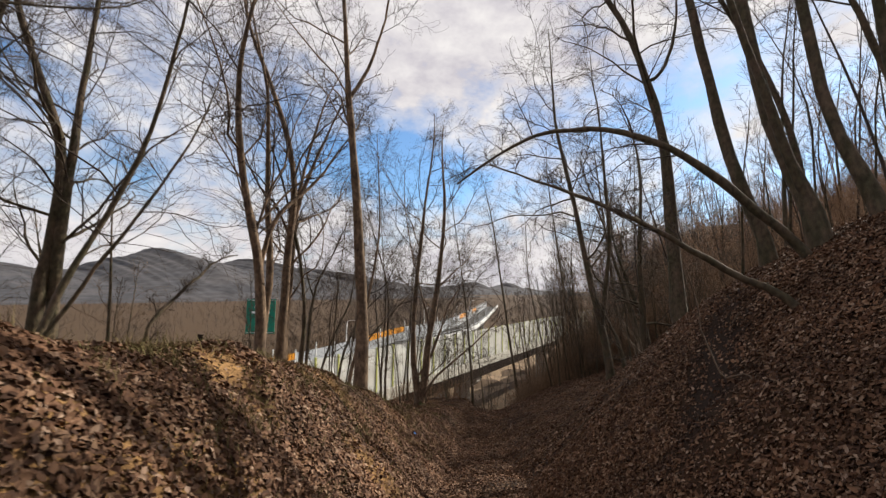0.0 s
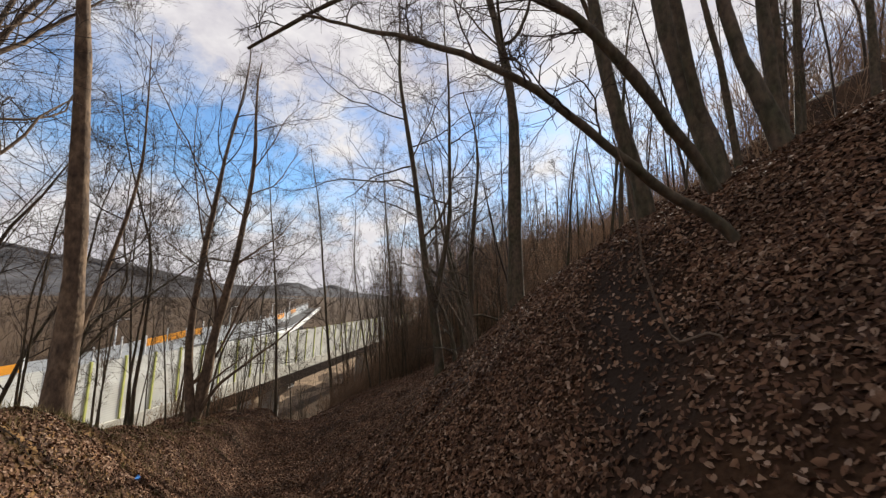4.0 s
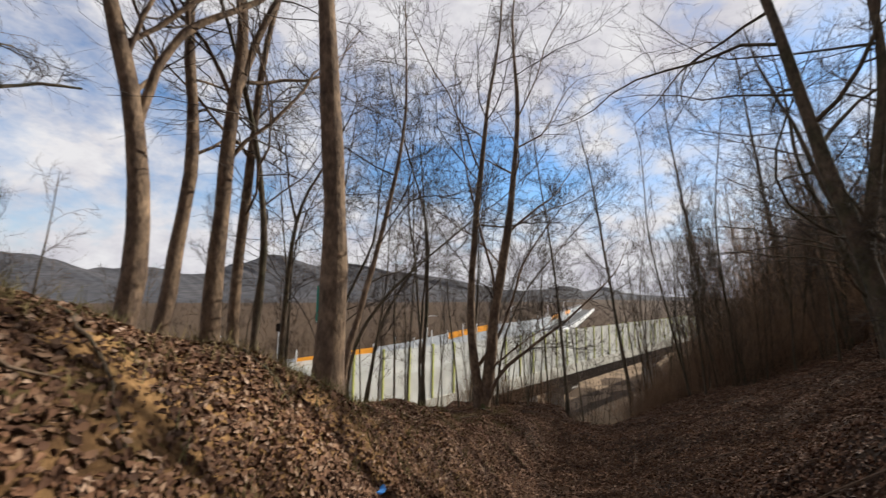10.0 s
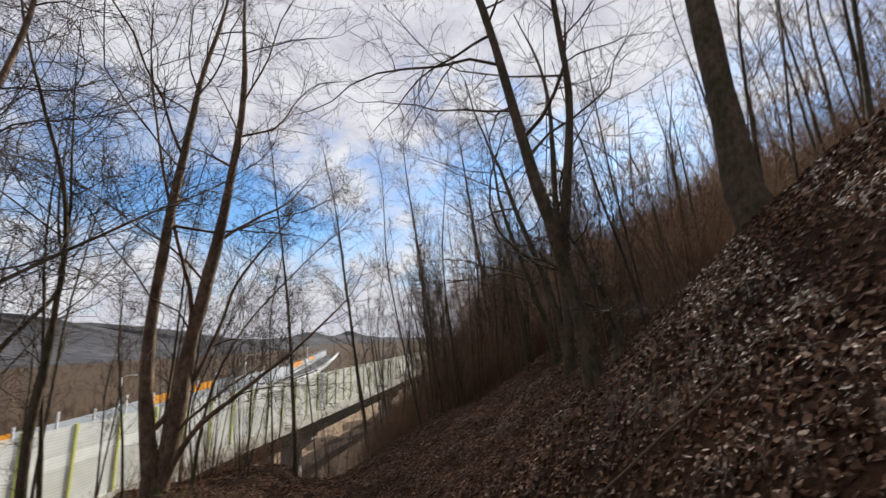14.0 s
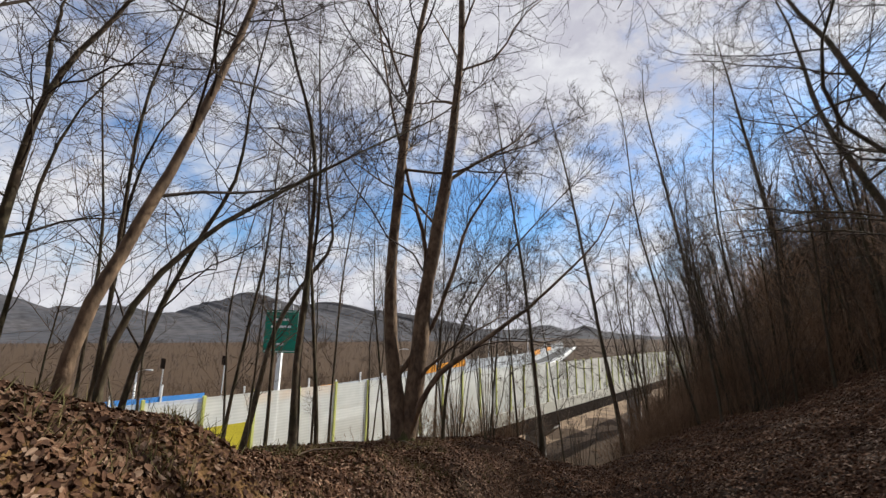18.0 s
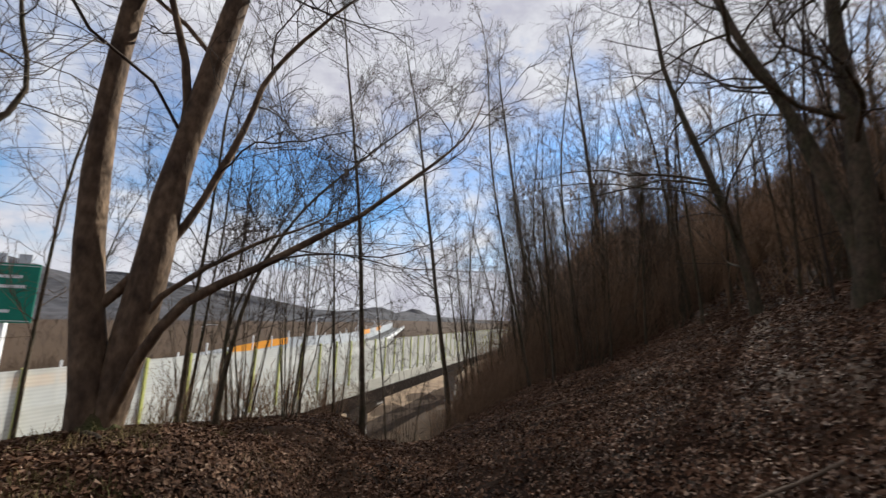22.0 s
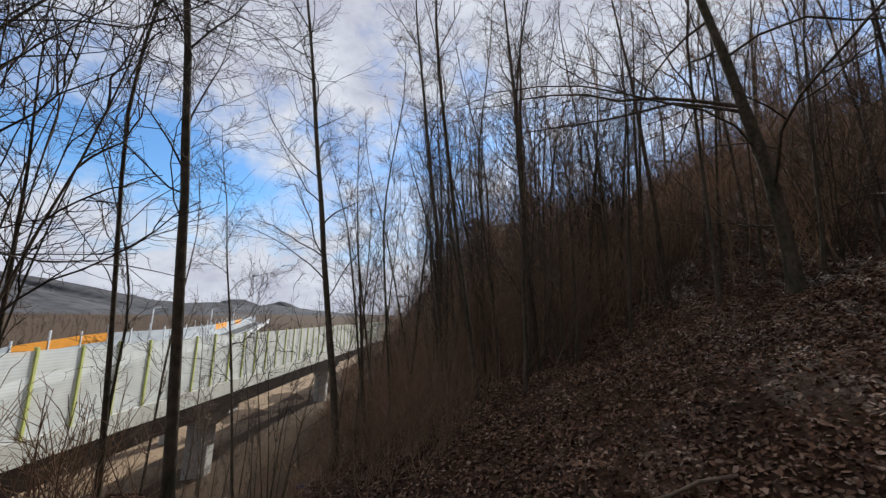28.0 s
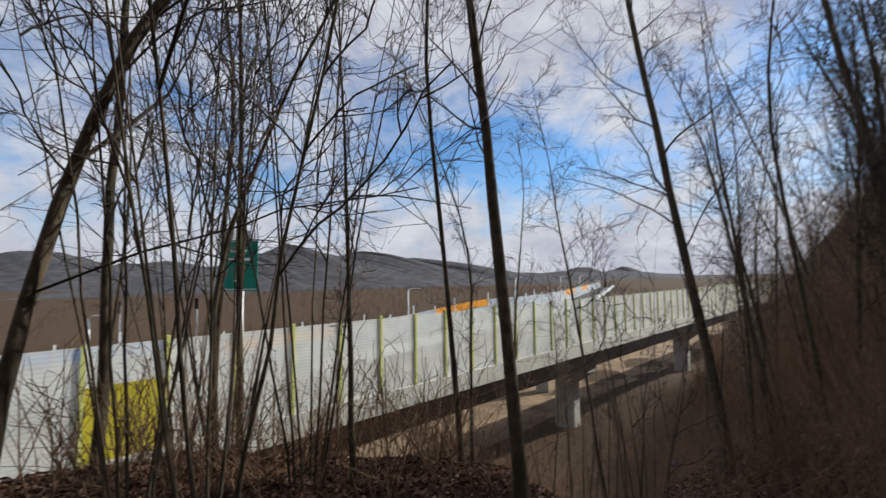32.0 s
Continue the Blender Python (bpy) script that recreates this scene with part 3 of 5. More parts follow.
def make_far_barrier():
    b = tagged(new("noise_barrier"), "grey noise barrier with orange and blue panels on the far carriageway", "noise barrier")
    bands = [(-54, -39.5, "blue", .9), (-35, -23.5, "orange", 1.0), (-6, 4.5, "orange", 1.1), (44, 58, "orange", 1.3), (-74, -62, "orange", 1.0), (76, 92, "orange", 1.3)]
    for i in range(64):
        a = -100 + 4 * i
        mid, top = a + 2, 3.3 if a + 2 < -38 else 2.4
        mat, deep = next(((m, h) for lo, hi, m, h in bands if lo <= mid <= hi), ("panel_grey", 0))
        if deep:
            far_strip("panel", a + .1, a + 3.9, 3.8, 7.0, 7.06, top - deep, top, M[mat], b, mat + " panel")
            far_strip("panel", a + .1, a + 3.9, 3.8, 7.0, 7.06, -.4, top - deep - .02, M["panel_grey"], b)
        else:
            far_strip("panel", a + .1, a + 3.9, 3.8, 7.0, 7.06, -.4, top, M["panel_grey"], b)
        far_strip("post", a - .07, a + .07, .14, 6.94, 7.12, -.4, top + (.5 if i % 2 else 1.1), M["white"], b)


make_far_barrier()


def make_lit_strip():
    """A strip along the foot of the viaduct, its pale colour standing in for sunlight on the ground."""
    v, f = [], []
    for i in range(120):
        for k, off in enumerate((-22.0, -15.0, -7.6)):
            p = along(-120 + i * 2.6, off, 0)
            v.append((p.x, p.y, float(height(p.x, p.y)) + .06))
        if i:
            a = 3 * i
            f += [(a - 3, a - 2, a + 1, a), (a - 2, a - 1, a + 2, a + 1)]
    tagged(mesh_object("sunlit_ground_strip", v, f, M["lit_strip"]), "pale strip under the viaduct, coloured like sunlit ground", "road", kind="structure")


make_lit_strip()


def make_sign():
    s = tagged(new("road_sign"), "green motorway direction sign on a steel pole", "road sign")
    s.location = (-20.9, 48.3, -12.4)
    face = Vector((.12, -.993, 0))
    side = Vector((.993, .12, 0))
    m = Matrix((side, -face, Vector((0, 0, 1)))).transposed().to_4x4()

    def put(name, lo, hi, mat, label="", bevel=0.0, par=s):
        bm = box(bmesh.new(), lo, hi, bevel)
        bm.transform(m)
        return part(name, bm, mat, par, label)
    put("pole", (-.2, .05, -6), (.2, .4, 12.4), M["white"], "pale steel pole")
    panel = put("sign_panel", (-1.55, -.05, 8.85), (1.55, .04, 12.7), M["sign"], "green panel", .02)
    put("sign_border", (-1.48, -.058, 12.55), (1.48, -.052, 12.6), M["white"], par=panel)
    put("sign_border", (-1.48, -.058, 8.95), (1.48, -.052, 9.0), M["white"], par=panel)
    for z, w in ((11.75, .7), (11.1, .95), (9.5, .35)):
        put("lettering", (-w, -.062, z), (w, -.054, z + .2), M["white"], "row of unreadable white lettering", par=panel)
    for x in (-1.0, .3):
        put("exit_plate", (x, -.05, 12.75), (x + .7, .03, 13.35), M["steel"])
    return s


make_sign()


def make_lamp_post(w, off, h):
    p = tagged(new("lamp_post"), "white steel lamp post beside the motorway", "lamp post")
    p.location = far_place(w, off, -.4)
    v, f = tube([(0, 0, 0), (0, 0, h * .6), (0, 0, h)], [.14, .11, .08], 8)
    mesh_object("pole", v, f, M["white"], p)
    v, f = tube([(0, 0, h), (.5, 0, h + .25), (1.2, 0, h + .3)], [.05, .05, .05], 6)
    mesh_object("arm", v, f, M["white"], p)
    bm = box(bmesh.new(), (1.0, -.12, h + .22), (1.7, .12, h + .34), .02)
    part("lamp_head", bm, M["steel"], p)


def make_small_sign(w, wide):
    p = tagged(new("road_sign"), "small dark road sign on a thin post seen from behind", "road sign")
    p.matrix_world = Matrix.Translation(far_place(w, 7.6, -.4)) @ way_frame(0, 0, 0).to_3x3().to_4x4()
    part("post", box(bmesh.new(), (-.05, -.05, 0), (.05, .05, 7.0), .01), M["steel"], p)
    part("sign_panel", box(bmesh.new(), (-wide / 2, -.1, 6.3), (wide / 2, -.06, 7.3), .02), M["girder"], p, "dark back of the panel")


make_small_sign(-44.0, 1.5)
make_small_sign(-38.2, 1.3)
for w, off in ((-46, 8.2), (-12, 8.2), (14, 8.2), (44, 8.2), (80, 8.2)):
    make_lamp_post(w, off, 6.0)


# ---- trees ----
def quads_mesh(name, verts, quads, mat, parent=None, label="", kind=""):
    """A mesh of many quads, laid in at once."""
    me = bpy.data.meshes.new(name)
    nv, nf = len(verts), len(quads)
    me.vertices.add(nv)
    me.vertices.foreach_set("co", np.asarray(verts, np.float32).ravel())
    me.loops.add(nf * 4)
    me.loops.foreach_set("vertex_index", np.asarray(quads, np.int32).ravel())
    me.polygons.add(nf)
    me.polygons.foreach_set("loop_start", np.arange(0, nf * 4, 4, dtype=np.int32))
    me.polygons.foreach_set("use_smooth", np.ones(nf, bool))
    me.materials.append(mat)
    me.update()
    me.validate()
    ob = new(name, me)
    if parent:
        ob.parent = parent
    return tagged(ob, label, kind=kind)


def many_tubes(pts, rad, sides):
    """Verts and quads of N tubes of the same make: pts N x m x 3, rad N x m."""
    n, m, _ = pts.shape
    d = np.gradient(pts, axis=1)
    d /= np.linalg.norm(d, axis=2, keepdims=True) + 1e-9
    ref = np.where(np.abs(d[:, :1, 2:3]) > .8, np.array((1., .2, 0)), np.array((.1, .2, 1.)))
    u = np.cross(d, np.broadcast_to(ref, d.shape))
    u /= np.linalg.norm(u, axis=2, keepdims=True) + 1e-9
    v = np.cross(d, u)
    a = np.linspace(0, 2 * math.pi, sides, endpoint=False)
    vs = pts[:, :, None] + rad[:, :, None, None] * (u[:, :, None] * np.cos(a)[:, None] + v[:, :, None] * np.sin(a)[:, None])
    i = np.arange(n * m * sides).reshape(n, m, sides)
    j = np.roll(i, -1, axis=2)
    q = np.stack([i[:, :-1], j[:, :-1], j[:, 1:], i[:, 1:]], -1).reshape(-1, 4)
    return vs.reshape(-1, 3), q


def sprout(rng, p, d, ln, r0, r1, n, wob, up):
    """N shoots grown together from places p along ways d."""
    out, q, w = [p], p, d / (np.linalg.norm(d, axis=1, keepdims=True) + 1e-9)
    for k in range(n):
        w = w + rng.normal(0, wob, w.shape)
        w[:, 2] += up
        w /= np.linalg.norm(w, axis=1, keepdims=True)
        q = q + w * (ln / n)[:, None]
        out.append(q)
    s = np.linspace(0, 1, n + 1)
    return np.stack(out, 1), r0[:, None] * (1 - s) + r1[:, None] * s


def shoots(rng, pts, rad, each, lo, hi, ratio, angle, least, flat=0.0, share=(.4, .65)):
    """Starting places for `each` children of every tube: place, way, length, radius."""
    n, m, _ = pts.shape
    t = lo + (hi - lo) * (np.arange(each)[None] + rng.random((n, each))) / each
    k = t * (m - 1)
    i = np.clip(k.astype(int), 0, m - 2)
    f = (k - i)[..., None]
    row = np.arange(n)[:, None]
    a, b = pts[row, i], pts[row, i + 1]
    p = a * (1 - f) + b * f
    r = rad[row, i] * (1 - f[..., 0]) + rad[row, i + 1] * f[..., 0]
    ax = (b - a) / (np.linalg.norm(b - a, axis=2, keepdims=True) + 1e-9)
    side = rng.normal(0, 1, ax.shape)
    side[..., 2] *= 1 - flat
    side -= ax * (side * ax).sum(-1, keepdims=True)
    side /= np.linalg.norm(side, axis=2, keepdims=True) + 1e-9
    g = np.radians(angle * rng.uniform(.7, 1.35, t.shape))[..., None]
    d = ax * np.cos(g) + side * np.sin(g)
    whole = np.linalg.norm(np.diff(pts, axis=1), axis=2).sum(1)[:, None]
    ln = whole * ratio * rng.uniform(.5, 1.2, t.shape) * (1.2 - .7 * t)
    rr = np.maximum(r * rng.uniform(*share, t.shape), least)
    return p.reshape(-1, 3), d.reshape(-1, 3), ln.ravel(), rr.ravel()


def spine_line(spine, h, r, seed, n=20, flare=1.5, tip=.12, foot=True):
    """A trunk through a few places, carried on upwards to the height h."""
    rng = np.random.default_rng(seed)
    c = ([np.array((0, 0, -.3)), np.array((0, 0, .12))] if foot else [np.zeros(3)]) + [np.array(p, float) for p in spine]
    w = c[-1] - c[-2]
    w /= np.linalg.norm(w)
    while h > 0 and c[-1][2] < h:
        w = w + rng.normal(0, .12, 3) + np.array((0, 0, .12))
        w /= np.linalg.norm(w)
        c.append(c[-1] + w * 1.1)
    c = np.array(c)
    s = np.r_[0, np.cumsum(np.linalg.norm(np.diff(c, axis=0), axis=1))]
    q = np.linspace(0, s[-1], n + 1)
    p = np.stack([np.interp(q, s, c[:, k]) for k in range(3)], -1)
    for _ in range(2):
        p[2:-1] = (p[1:-2] + 2 * p[2:-1] + p[3:]) / 4
    p[2:] += np.cumsum(rng.normal(0, .012, (n - 1, 3)), axis=0)
    t = q / s[-1]
    rad = r * (1 - (1 - tip) * t ** 1.0) * (1 + rng.normal(0, .055, n + 1))
    rad[0] *= flare
    rad[1] *= 1 + (flare - 1) * .25
    return p, rad


def stem_mesh(name, p, rad, sides, mat, parent, label=""):
    v, q = many_tubes(p[None], rad[None], sides)
    return quads_mesh(name, v, q, mat, parent, label)


def crown(rng, stems, tree, mat, limbs, lo, angle, ratio, two, three, up=.05, four=0, split=True, twig="twig", flat=0.0, wob=.19):
    """Limbs, branches and twigs on the stems of a tree."""
    lines = []
    for si, (p, rad) in enumerate(stems):
        far = float(np.linalg.norm(np.diff(p, axis=0), axis=1).sum())
        m = limbs if si == 0 else max(3, int(limbs * .75 * min(1.0, far / 8)))
        P, D, L, R = shoots(rng, p[None], rad[None], m, lo if si == 0 else .3, .98, ratio, angle, .009, 0.0, (.22, .42) if split else (.16, .3))
        D[:, 2] = np.abs(D[:, 2]) * .85 + .12
        lines.append(sprout(rng, P, D, L, R, np.maximum(R * .22, .004), 8, wob, up))
    lp, lr = np.concatenate([a for a, _ in lines]), np.concatenate([b for _, b in lines])
    if split:
        for k in range(len(lp)):
            v, q = many_tubes(lp[k:k + 1], lr[k:k + 1], 6)
            quads_mesh("limb", v, q, M[mat if lr[k, 0] > .025 else twig], tree)
    vs, qs, at = [], [], 0
    sets = [] if split else [(lp, lr, 4)]
    P, D, L, R = shoots(rng, lp, lr, two, .12, .98, .5, 48, .006, flat)
    b2 = sprout(rng, P, D, L, R, np.maximum(R * .35, .003), 5 if split else 3, wob, up)
    sets.append((*b2, 4 if split else 3))
    if three:
        P, D, L, R = shoots(rng, *b2, three, .1, 1.0, .6, 46, .0035, flat)
        b3 = sprout(rng, P, D, np.maximum(L, .2), R, np.full(len(R), .0022), 4 if split else 2, .17, .05)
        sets.append((*b3, 3))
        if four:
            P, D, L, R = shoots(rng, *b3, four, .2, 1.0, .6, 45, .0025, flat)
            sets.append((*sprout(rng, P, D, np.maximum(L, .12), R, np.full(len(R), .0018), 2, .14, up), 3))
    for a, b, k in sets:
        v, q = many_tubes(a, b, k)
        vs.append(v)
        qs.append(q + at)
        at += len(v)
    quads_mesh("crown", np.concatenate(vs), np.concatenate(qs), M[twig], tree, "fine bare twigs", "stuff")


def make_tree(x, y, h, r, spine, seed, limbs=14, lo=.35, mat="bark", forks=(), label="", angle=50, ratio=.38, two=9, three=7, four=0, moss=False, up=.03, name="tree", flat=0.0, z=None):
    """A bare tree near the lane. forks: (share of the height, spine from there, height) of further stems."""
    rng = np.random.default_rng(seed)
    if x < -4:                                       # the free-standing trees of the bank branch lower and wider
        limbs, ratio, lo, three, four = limbs + 3, .42, min(lo, .3), 5, 1
    t = tagged(new(name), label or "bare deciduous tree with grey-brown bark in leaf litter", "tree")
    t.location = (x, y, ground_z(x, y) if z is None else z)
    stems = [spine_line(spine, h, r, seed)]
    stem_mesh("trunk", *stems[0], 14, M[mat], t)
    for k, (share, sp, hh, *thin) in enumerate(forks):
        p0, rad = stems[0]
        i = int(share * (len(p0) - 1))
        q, qr = spine_line([np.array(c) - p0[i] for c in sp], hh - p0[i][2], rad[i] * (thin[0] if thin else .8), seed + 100 + k, flare=1.0, foot=False)
        q = q + p0[i]
        stems.append((q, qr))
        stem_mesh("stem", q, qr, 11, M[mat], t)
    if moss:
        p, rad = stems[0]
        a = np.stack([np.array((0, 0, -.35)), np.array((0, 0, -.05)), np.array((0, 0, .14)), np.array((0, 0, .32))])
        stem_mesh("root_flare", a, np.array((r * 2.1, r * 1.75, r * 1.3, r * .95)), 14, M["moss"], t, "mossy green flared foot")
    if x < 0:
        for k in range(5):
            a = rng.uniform(0, 6.28)
            w = np.array((math.cos(a), math.sin(a), 0))
            far = w * r * 3.0
            root = np.array([w * r * .6 + (0, 0, .14), w * r * 1.6 + (0, 0, ground_z(x + far[0] * .5, y + far[1] * .5) - t.location.z + .03), far + (0, 0, ground_z(x + far[0], y + far[1]) - t.location.z - .06)])
            stem_mesh("root", root, np.array((r * .4, r * .26, r * .12)), 7, M["moss" if moss else mat], t)
    crown(rng, stems, t, mat, limbs, lo, angle, ratio, two, three, up, four, flat=flat)
    return t


CREST = "tall bare tree with straight grey-brown trunk on the bank crest"
DARK = "dark bare tree leaning out from the steep slope"
make_tree(-2.76, 14.03, 15, .2, [(.03, .02, 1.27), (.02, .01, 2.52), (-.02, -.01, 3.83), (-.14, -.06, 5.3), (-.3, -.12, 7.0), (-.6, -.2, 9.8)], 11, 12, .5,
          forks=[(.62, [(.1, .1, 10.4), (.4, .3, 11.8)], 14, .6)], label=CREST, four=1, moss=True)
make_tree(-1.42, 20.75, 13, .145, [(-.26, -.07, 1.07), (-.35, -.09, 2.24), (-.35, -.09, 3.45), (-.25, -.07, 4.86), (-.14, -.04, 6.36), (.02, 0, 8.47)], 12, 13, .42,
          forks=[(.02, [(.15, .04, .58), (.32, .08, 1.83), (.35, .09, 2.93), (.6, .16, 4.01), (.78, .2, 5.18), (.91, .24, 6.87), (1.06, .28, 8.65)], 13, .85),
                 (.03, [(.3, -.15, .75), (.46, -.35, 1.04), (.67, -.27, 1.28), (.96, -.05, 1.56), (1.37, .22, 1.75), (1.61, .32, 1.97), (2.01, .49, 2.32), (2.58, .65, 2.77), (3.09, .79, 3.3)], 4.3, .3),
                 (.08, [(.36, -.05, 1.25), (.6, -.16, 1.5), (1.03, .04, 1.86), (1.49, .31, 2.14)], 2.3, .26),
                 (.02, [(.15, .04, .58), (.32, .08, 1.83), (.37, .09, 2.95), (.5, .13, 3.55), (.26, .07, 4.29), (.01, 0, 5.1), (-.37, -.1, 6.58), (-.69, -.18, 8.37)], 9.5, .3),
                 (.12, [(.45, .11, 1.9), (.84, .22, 3.06), (1.16, .3, 4.27), (1.63, .42, 5.06), (2.14, .56, 5.7)], 6.2, .4),
                 (.4, [(.87, .23, 5.3), (1.61, .42, 5.8), (2.47, .64, 6.05), (3.1, .81, 6.47)], 7.0, .32)],
          label="bare twin-stemmed tree with mossy foot and a long low limb", four=1, moss=True)
make_tree(-5.5, 13.0, 12, .17, [(.2, .25, .6), (.2, .25, 1.84), (.1, .13, 3.23), (.03, .04, 4.26), (-.14, -.18, 4.9), (-.28, -.34, 5.9), (-.4, -.49, 7.0)], 13, 11, .42,
          forks=[(.3, [(.19, .23, 4.7), (.46, .56, 5.43), (1.02, 1.26, 6.2), (1.63, 2.01, 7.77)], 9, .6)], label="bare forked tree with smooth bark on the bank", four=1)
make_tree(-5.9, 13.95, 12, .14, [(.14, .15, .75), (.26, .28, 2.74), (.36, .4, 4.04), (.2, .22, 5.53), (.1, .12, 8.26)], 14, 11, .4)
make_tree(-5.25, 14.75, 13, .17, [(-.15, -.12, 1.07), (-.05, -.04, 2.78), (-.04, -.03, 4.77), (.03, .03, 5.98), (.1, .08, 7.31), (-.24, -.2, 8.77)], 15, 11, .45,
          forks=[(.42, [(.21, .17, 6.4), (.44, .36, 7.36), (.86, .71, 8.8)], 10)], four=1)
make_tree(-5.4, 15.5, 12, .12, [(-.14, -.1, 1.77), (-.03, -.02, 3.86), (.03, .03, 5.96), (.1, .08, 7.62), (.4, .3, 9.06)], 16, 10, .45)
make_tree(-4.86, 15.3, 9, .085, [(-.06, -.04, 1.27), (.04, .03, 2.81), (-.18, -.13, 5.06), (-.42, -.3, 5.9)], 17, 10, .35, "bark_dark")
make_tree(-5.05, 16.5, 7, .075, [(-.12, -.08, 1.46), (-.03, -.02, 3.69), (.05, .04, 4.63), (.46, .3, 5.42)], 18, 10, .4, "bark_dark", forks=[(.55, [(-.3, .2, 5.3), (-.6, .4, 6.2)], 7)])
make_tree(-8.8, 10.9, 13, .15, [(.02, .02, 2.59), (.02, .02, 4.46), (.05, .17, 5.92), (.06, .2, 7.69)], 19, 13, .3, "bark_dark",
          forks=[(.02, [(-.1, -.24, 2.6), (-.04, -.05, 4.1), (.03, .09, 6.28), (-.14, -.47, 7.5)], 11)], label="dark leaning tree with two stems on the bank", four=1)
make_tree(-9.8, 8.6, 12, .13, [(.1, .1, 2), (.4, .2, 4), (.9, .4, 6)], 31, 12, .3, "bark_dark")
make_tree(-8.2, 6.6, 11, .10, [(.2, .1, 2), (.6, .2, 4)], 32, 12, .25, "bark_dark", forks=[(.05, [(-.5, .2, 2.5), (-.9, .4, 4.5)], 9)])
make_tree(-6.6, 8.3, 9, .06, [(.2, .3, 1.5), (.7, .6, 3)], 33, 12, .2, "bark_dark", forks=[(.05, [(.6, .2, 1.5), (1.4, .4, 2.8)], 5, .6)])
make_tree(5.1, 15.7, 13, .13, [(-.12, .1, 1.14), (-.22, .19, 2.21), (-.41, .35, 2.88), (-.61, .52, 4.11), (-.82, .7, 5.66), (-1.11, .95, 7.43), (-1.28, 1.09, 8.5)], 21, 20, .25, "bark_dark", angle=62, up=.01, flat=.5,
          forks=[(.17, [(-.16, .13, 2.6), (-.08, .07, 3.13), (.06, -.05, 4.67), (-.02, .02, 6.15), (-.08, .07, 8.12)], 11, .75), (.02, [(.35, -.25, .5), (.2, -.1, 1.3), (0, .05, 2.0)], 2.1, .5)],
          label="dark leaning twin tree on the steep slope", four=1)
make_tree(6.51, 13.79, 14, .21, [(-.17, .13, .33), (-.19, .14, 1.62), (-.22, .17, 3.24), (-.3, .22, 4.91), (-.48, .36, 6.54), (-.9, .7, 8.6)], 22, 13, .4, "bark_dark",
          forks=[(.5, [(-.3, .2, 7.6), (.1, .2, 9.0)], 12, .5)], label="thick upright tree high on the slope", four=1)
make_tree(4.87, 8.69, 13, .105, [(-.08, .07, .5), (-.37, .34, 1.7), (-.47, .43, 2.76), (-.64, .58, 4.37)], 23, 12, .45, "bark_dark", label=DARK)
make_tree(4.8, 7.7, 14, .12, [(-.05, .06, .4), (-.26, .28, 1.0), (-.39, .43, 2.3), (-.54, .6, 3.7)], 24, 12, .45, "bark_dark", label=DARK, forks=[(.06, [(-.4, .1, 1.4), (-.75, .15, 2.8)], 9, .5)])
make_tree(5.2, 7.2, 13, .085, [(-.1, .13, .3), (-.2, .3, .8), (-.31, .44, 1.4), (-.39, .53, 2.9)], 25, 12, .4, "bark_dark", label=DARK)
make_tree(6.3, 7.8, 13, .09, [(-.04, .04, .6), (-.1, .12, 1.9), (-.2, .2, 3.2)], 26, 12, .4, "bark_dark", label=DARK)
make_tree(7.6, 8.4, 13, .09, [(-.1, 0, 2.2), (-.4, 0, 4.3)], 34, 12, .4, "bark_dark")
make_tree(8.6, 9.6, 12, .08, [(-.2, .1, 2.2), (-.7, .2, 4.3)], 35, 12, .35, "bark_dark")
make_tree(9.2, 12.6, 13, .11, [(-.1, .1, 1.6), (-.3, .2, 3.7), (-.6, .4, 5.1)], 47, 12, .4, "bark_dark", label=DARK)
make_tree(8.4, 20.5, 12, .16, [(.07, -.1, .95), (.08, -.11, 3.0), (.03, -.04, 4.65), (.07, -.1, 7.2)], 27, 17, .15, "bark_dark",
          forks=[(.06, [(-.02, .03, 1.0), (-.25, .35, 2.7), (-.71, 1.01, 4.95), (-.96, 1.37, 6.6), (-1.27, 1.81, 8.0)], 9.5)],
          label="dark tree with many low spreading branches", four=1, angle=66, ratio=.4, up=.0, flat=.5)
make_tree(-3.6, 16.3, 10, .075, [(-.08, -.12, .55), (.1, .15, 1.53), (.27, .41, 2.49), (.37, .55, 3.25), (.56, .84, 4.46), (.75, 1.1, 6.0)], 28, 14, .25, label="bare tree leaning over the bank", four=1)
make_tree(-3.75, 16.8, 6, .045, [(0, -.05, 1.0), (.1, .1, 1.75), (.5, .5, 2.4), (1.1, 1.15, 3.2), (1.6, 1.6, 3.7)], 48, 12, .3, "bark_dark", label="small bent tree behind the bank")
make_tree(-5.8, 21.9, 10, .09, [(.3, .2, 2.4), (.51, .38, 4.28), (1.06, .8, 5.72), (1.73, 1.3, 6.6), (1.79, 1.35, 6.94), (1.56, 1.18, 7.03), (1.31, .99, 8.57)], 30, 11, .4, "bark_dark", label="crooked small tree behind the bank")
make_tree(-2.7, 19.06, 9, .06, [(-.02, -.01, 1.25), (-.01, 0, 1.86), (.07, .04, 2.63), (.07, .04, 3.75), (.04, .02, 4.81), (-.15, -.09, 5.77)], 36, 13, .3, "bark_dark", label="slender dark tree on the bank edge")
make_tree(-2.95, 19.6, 8, .045, [(.02, 0, 2.2), (.08, .05, 4.4), (.02, 0, 5.8)], 29, 12, .3, "bark_dark", label="slender bare sapling on the bank edge")
make_tree(-5.6, 18.6, 9, .07, [(.2, .1, 2.5), (.6, .3, 4.0)], 37, 12, .3, "bark_dark")
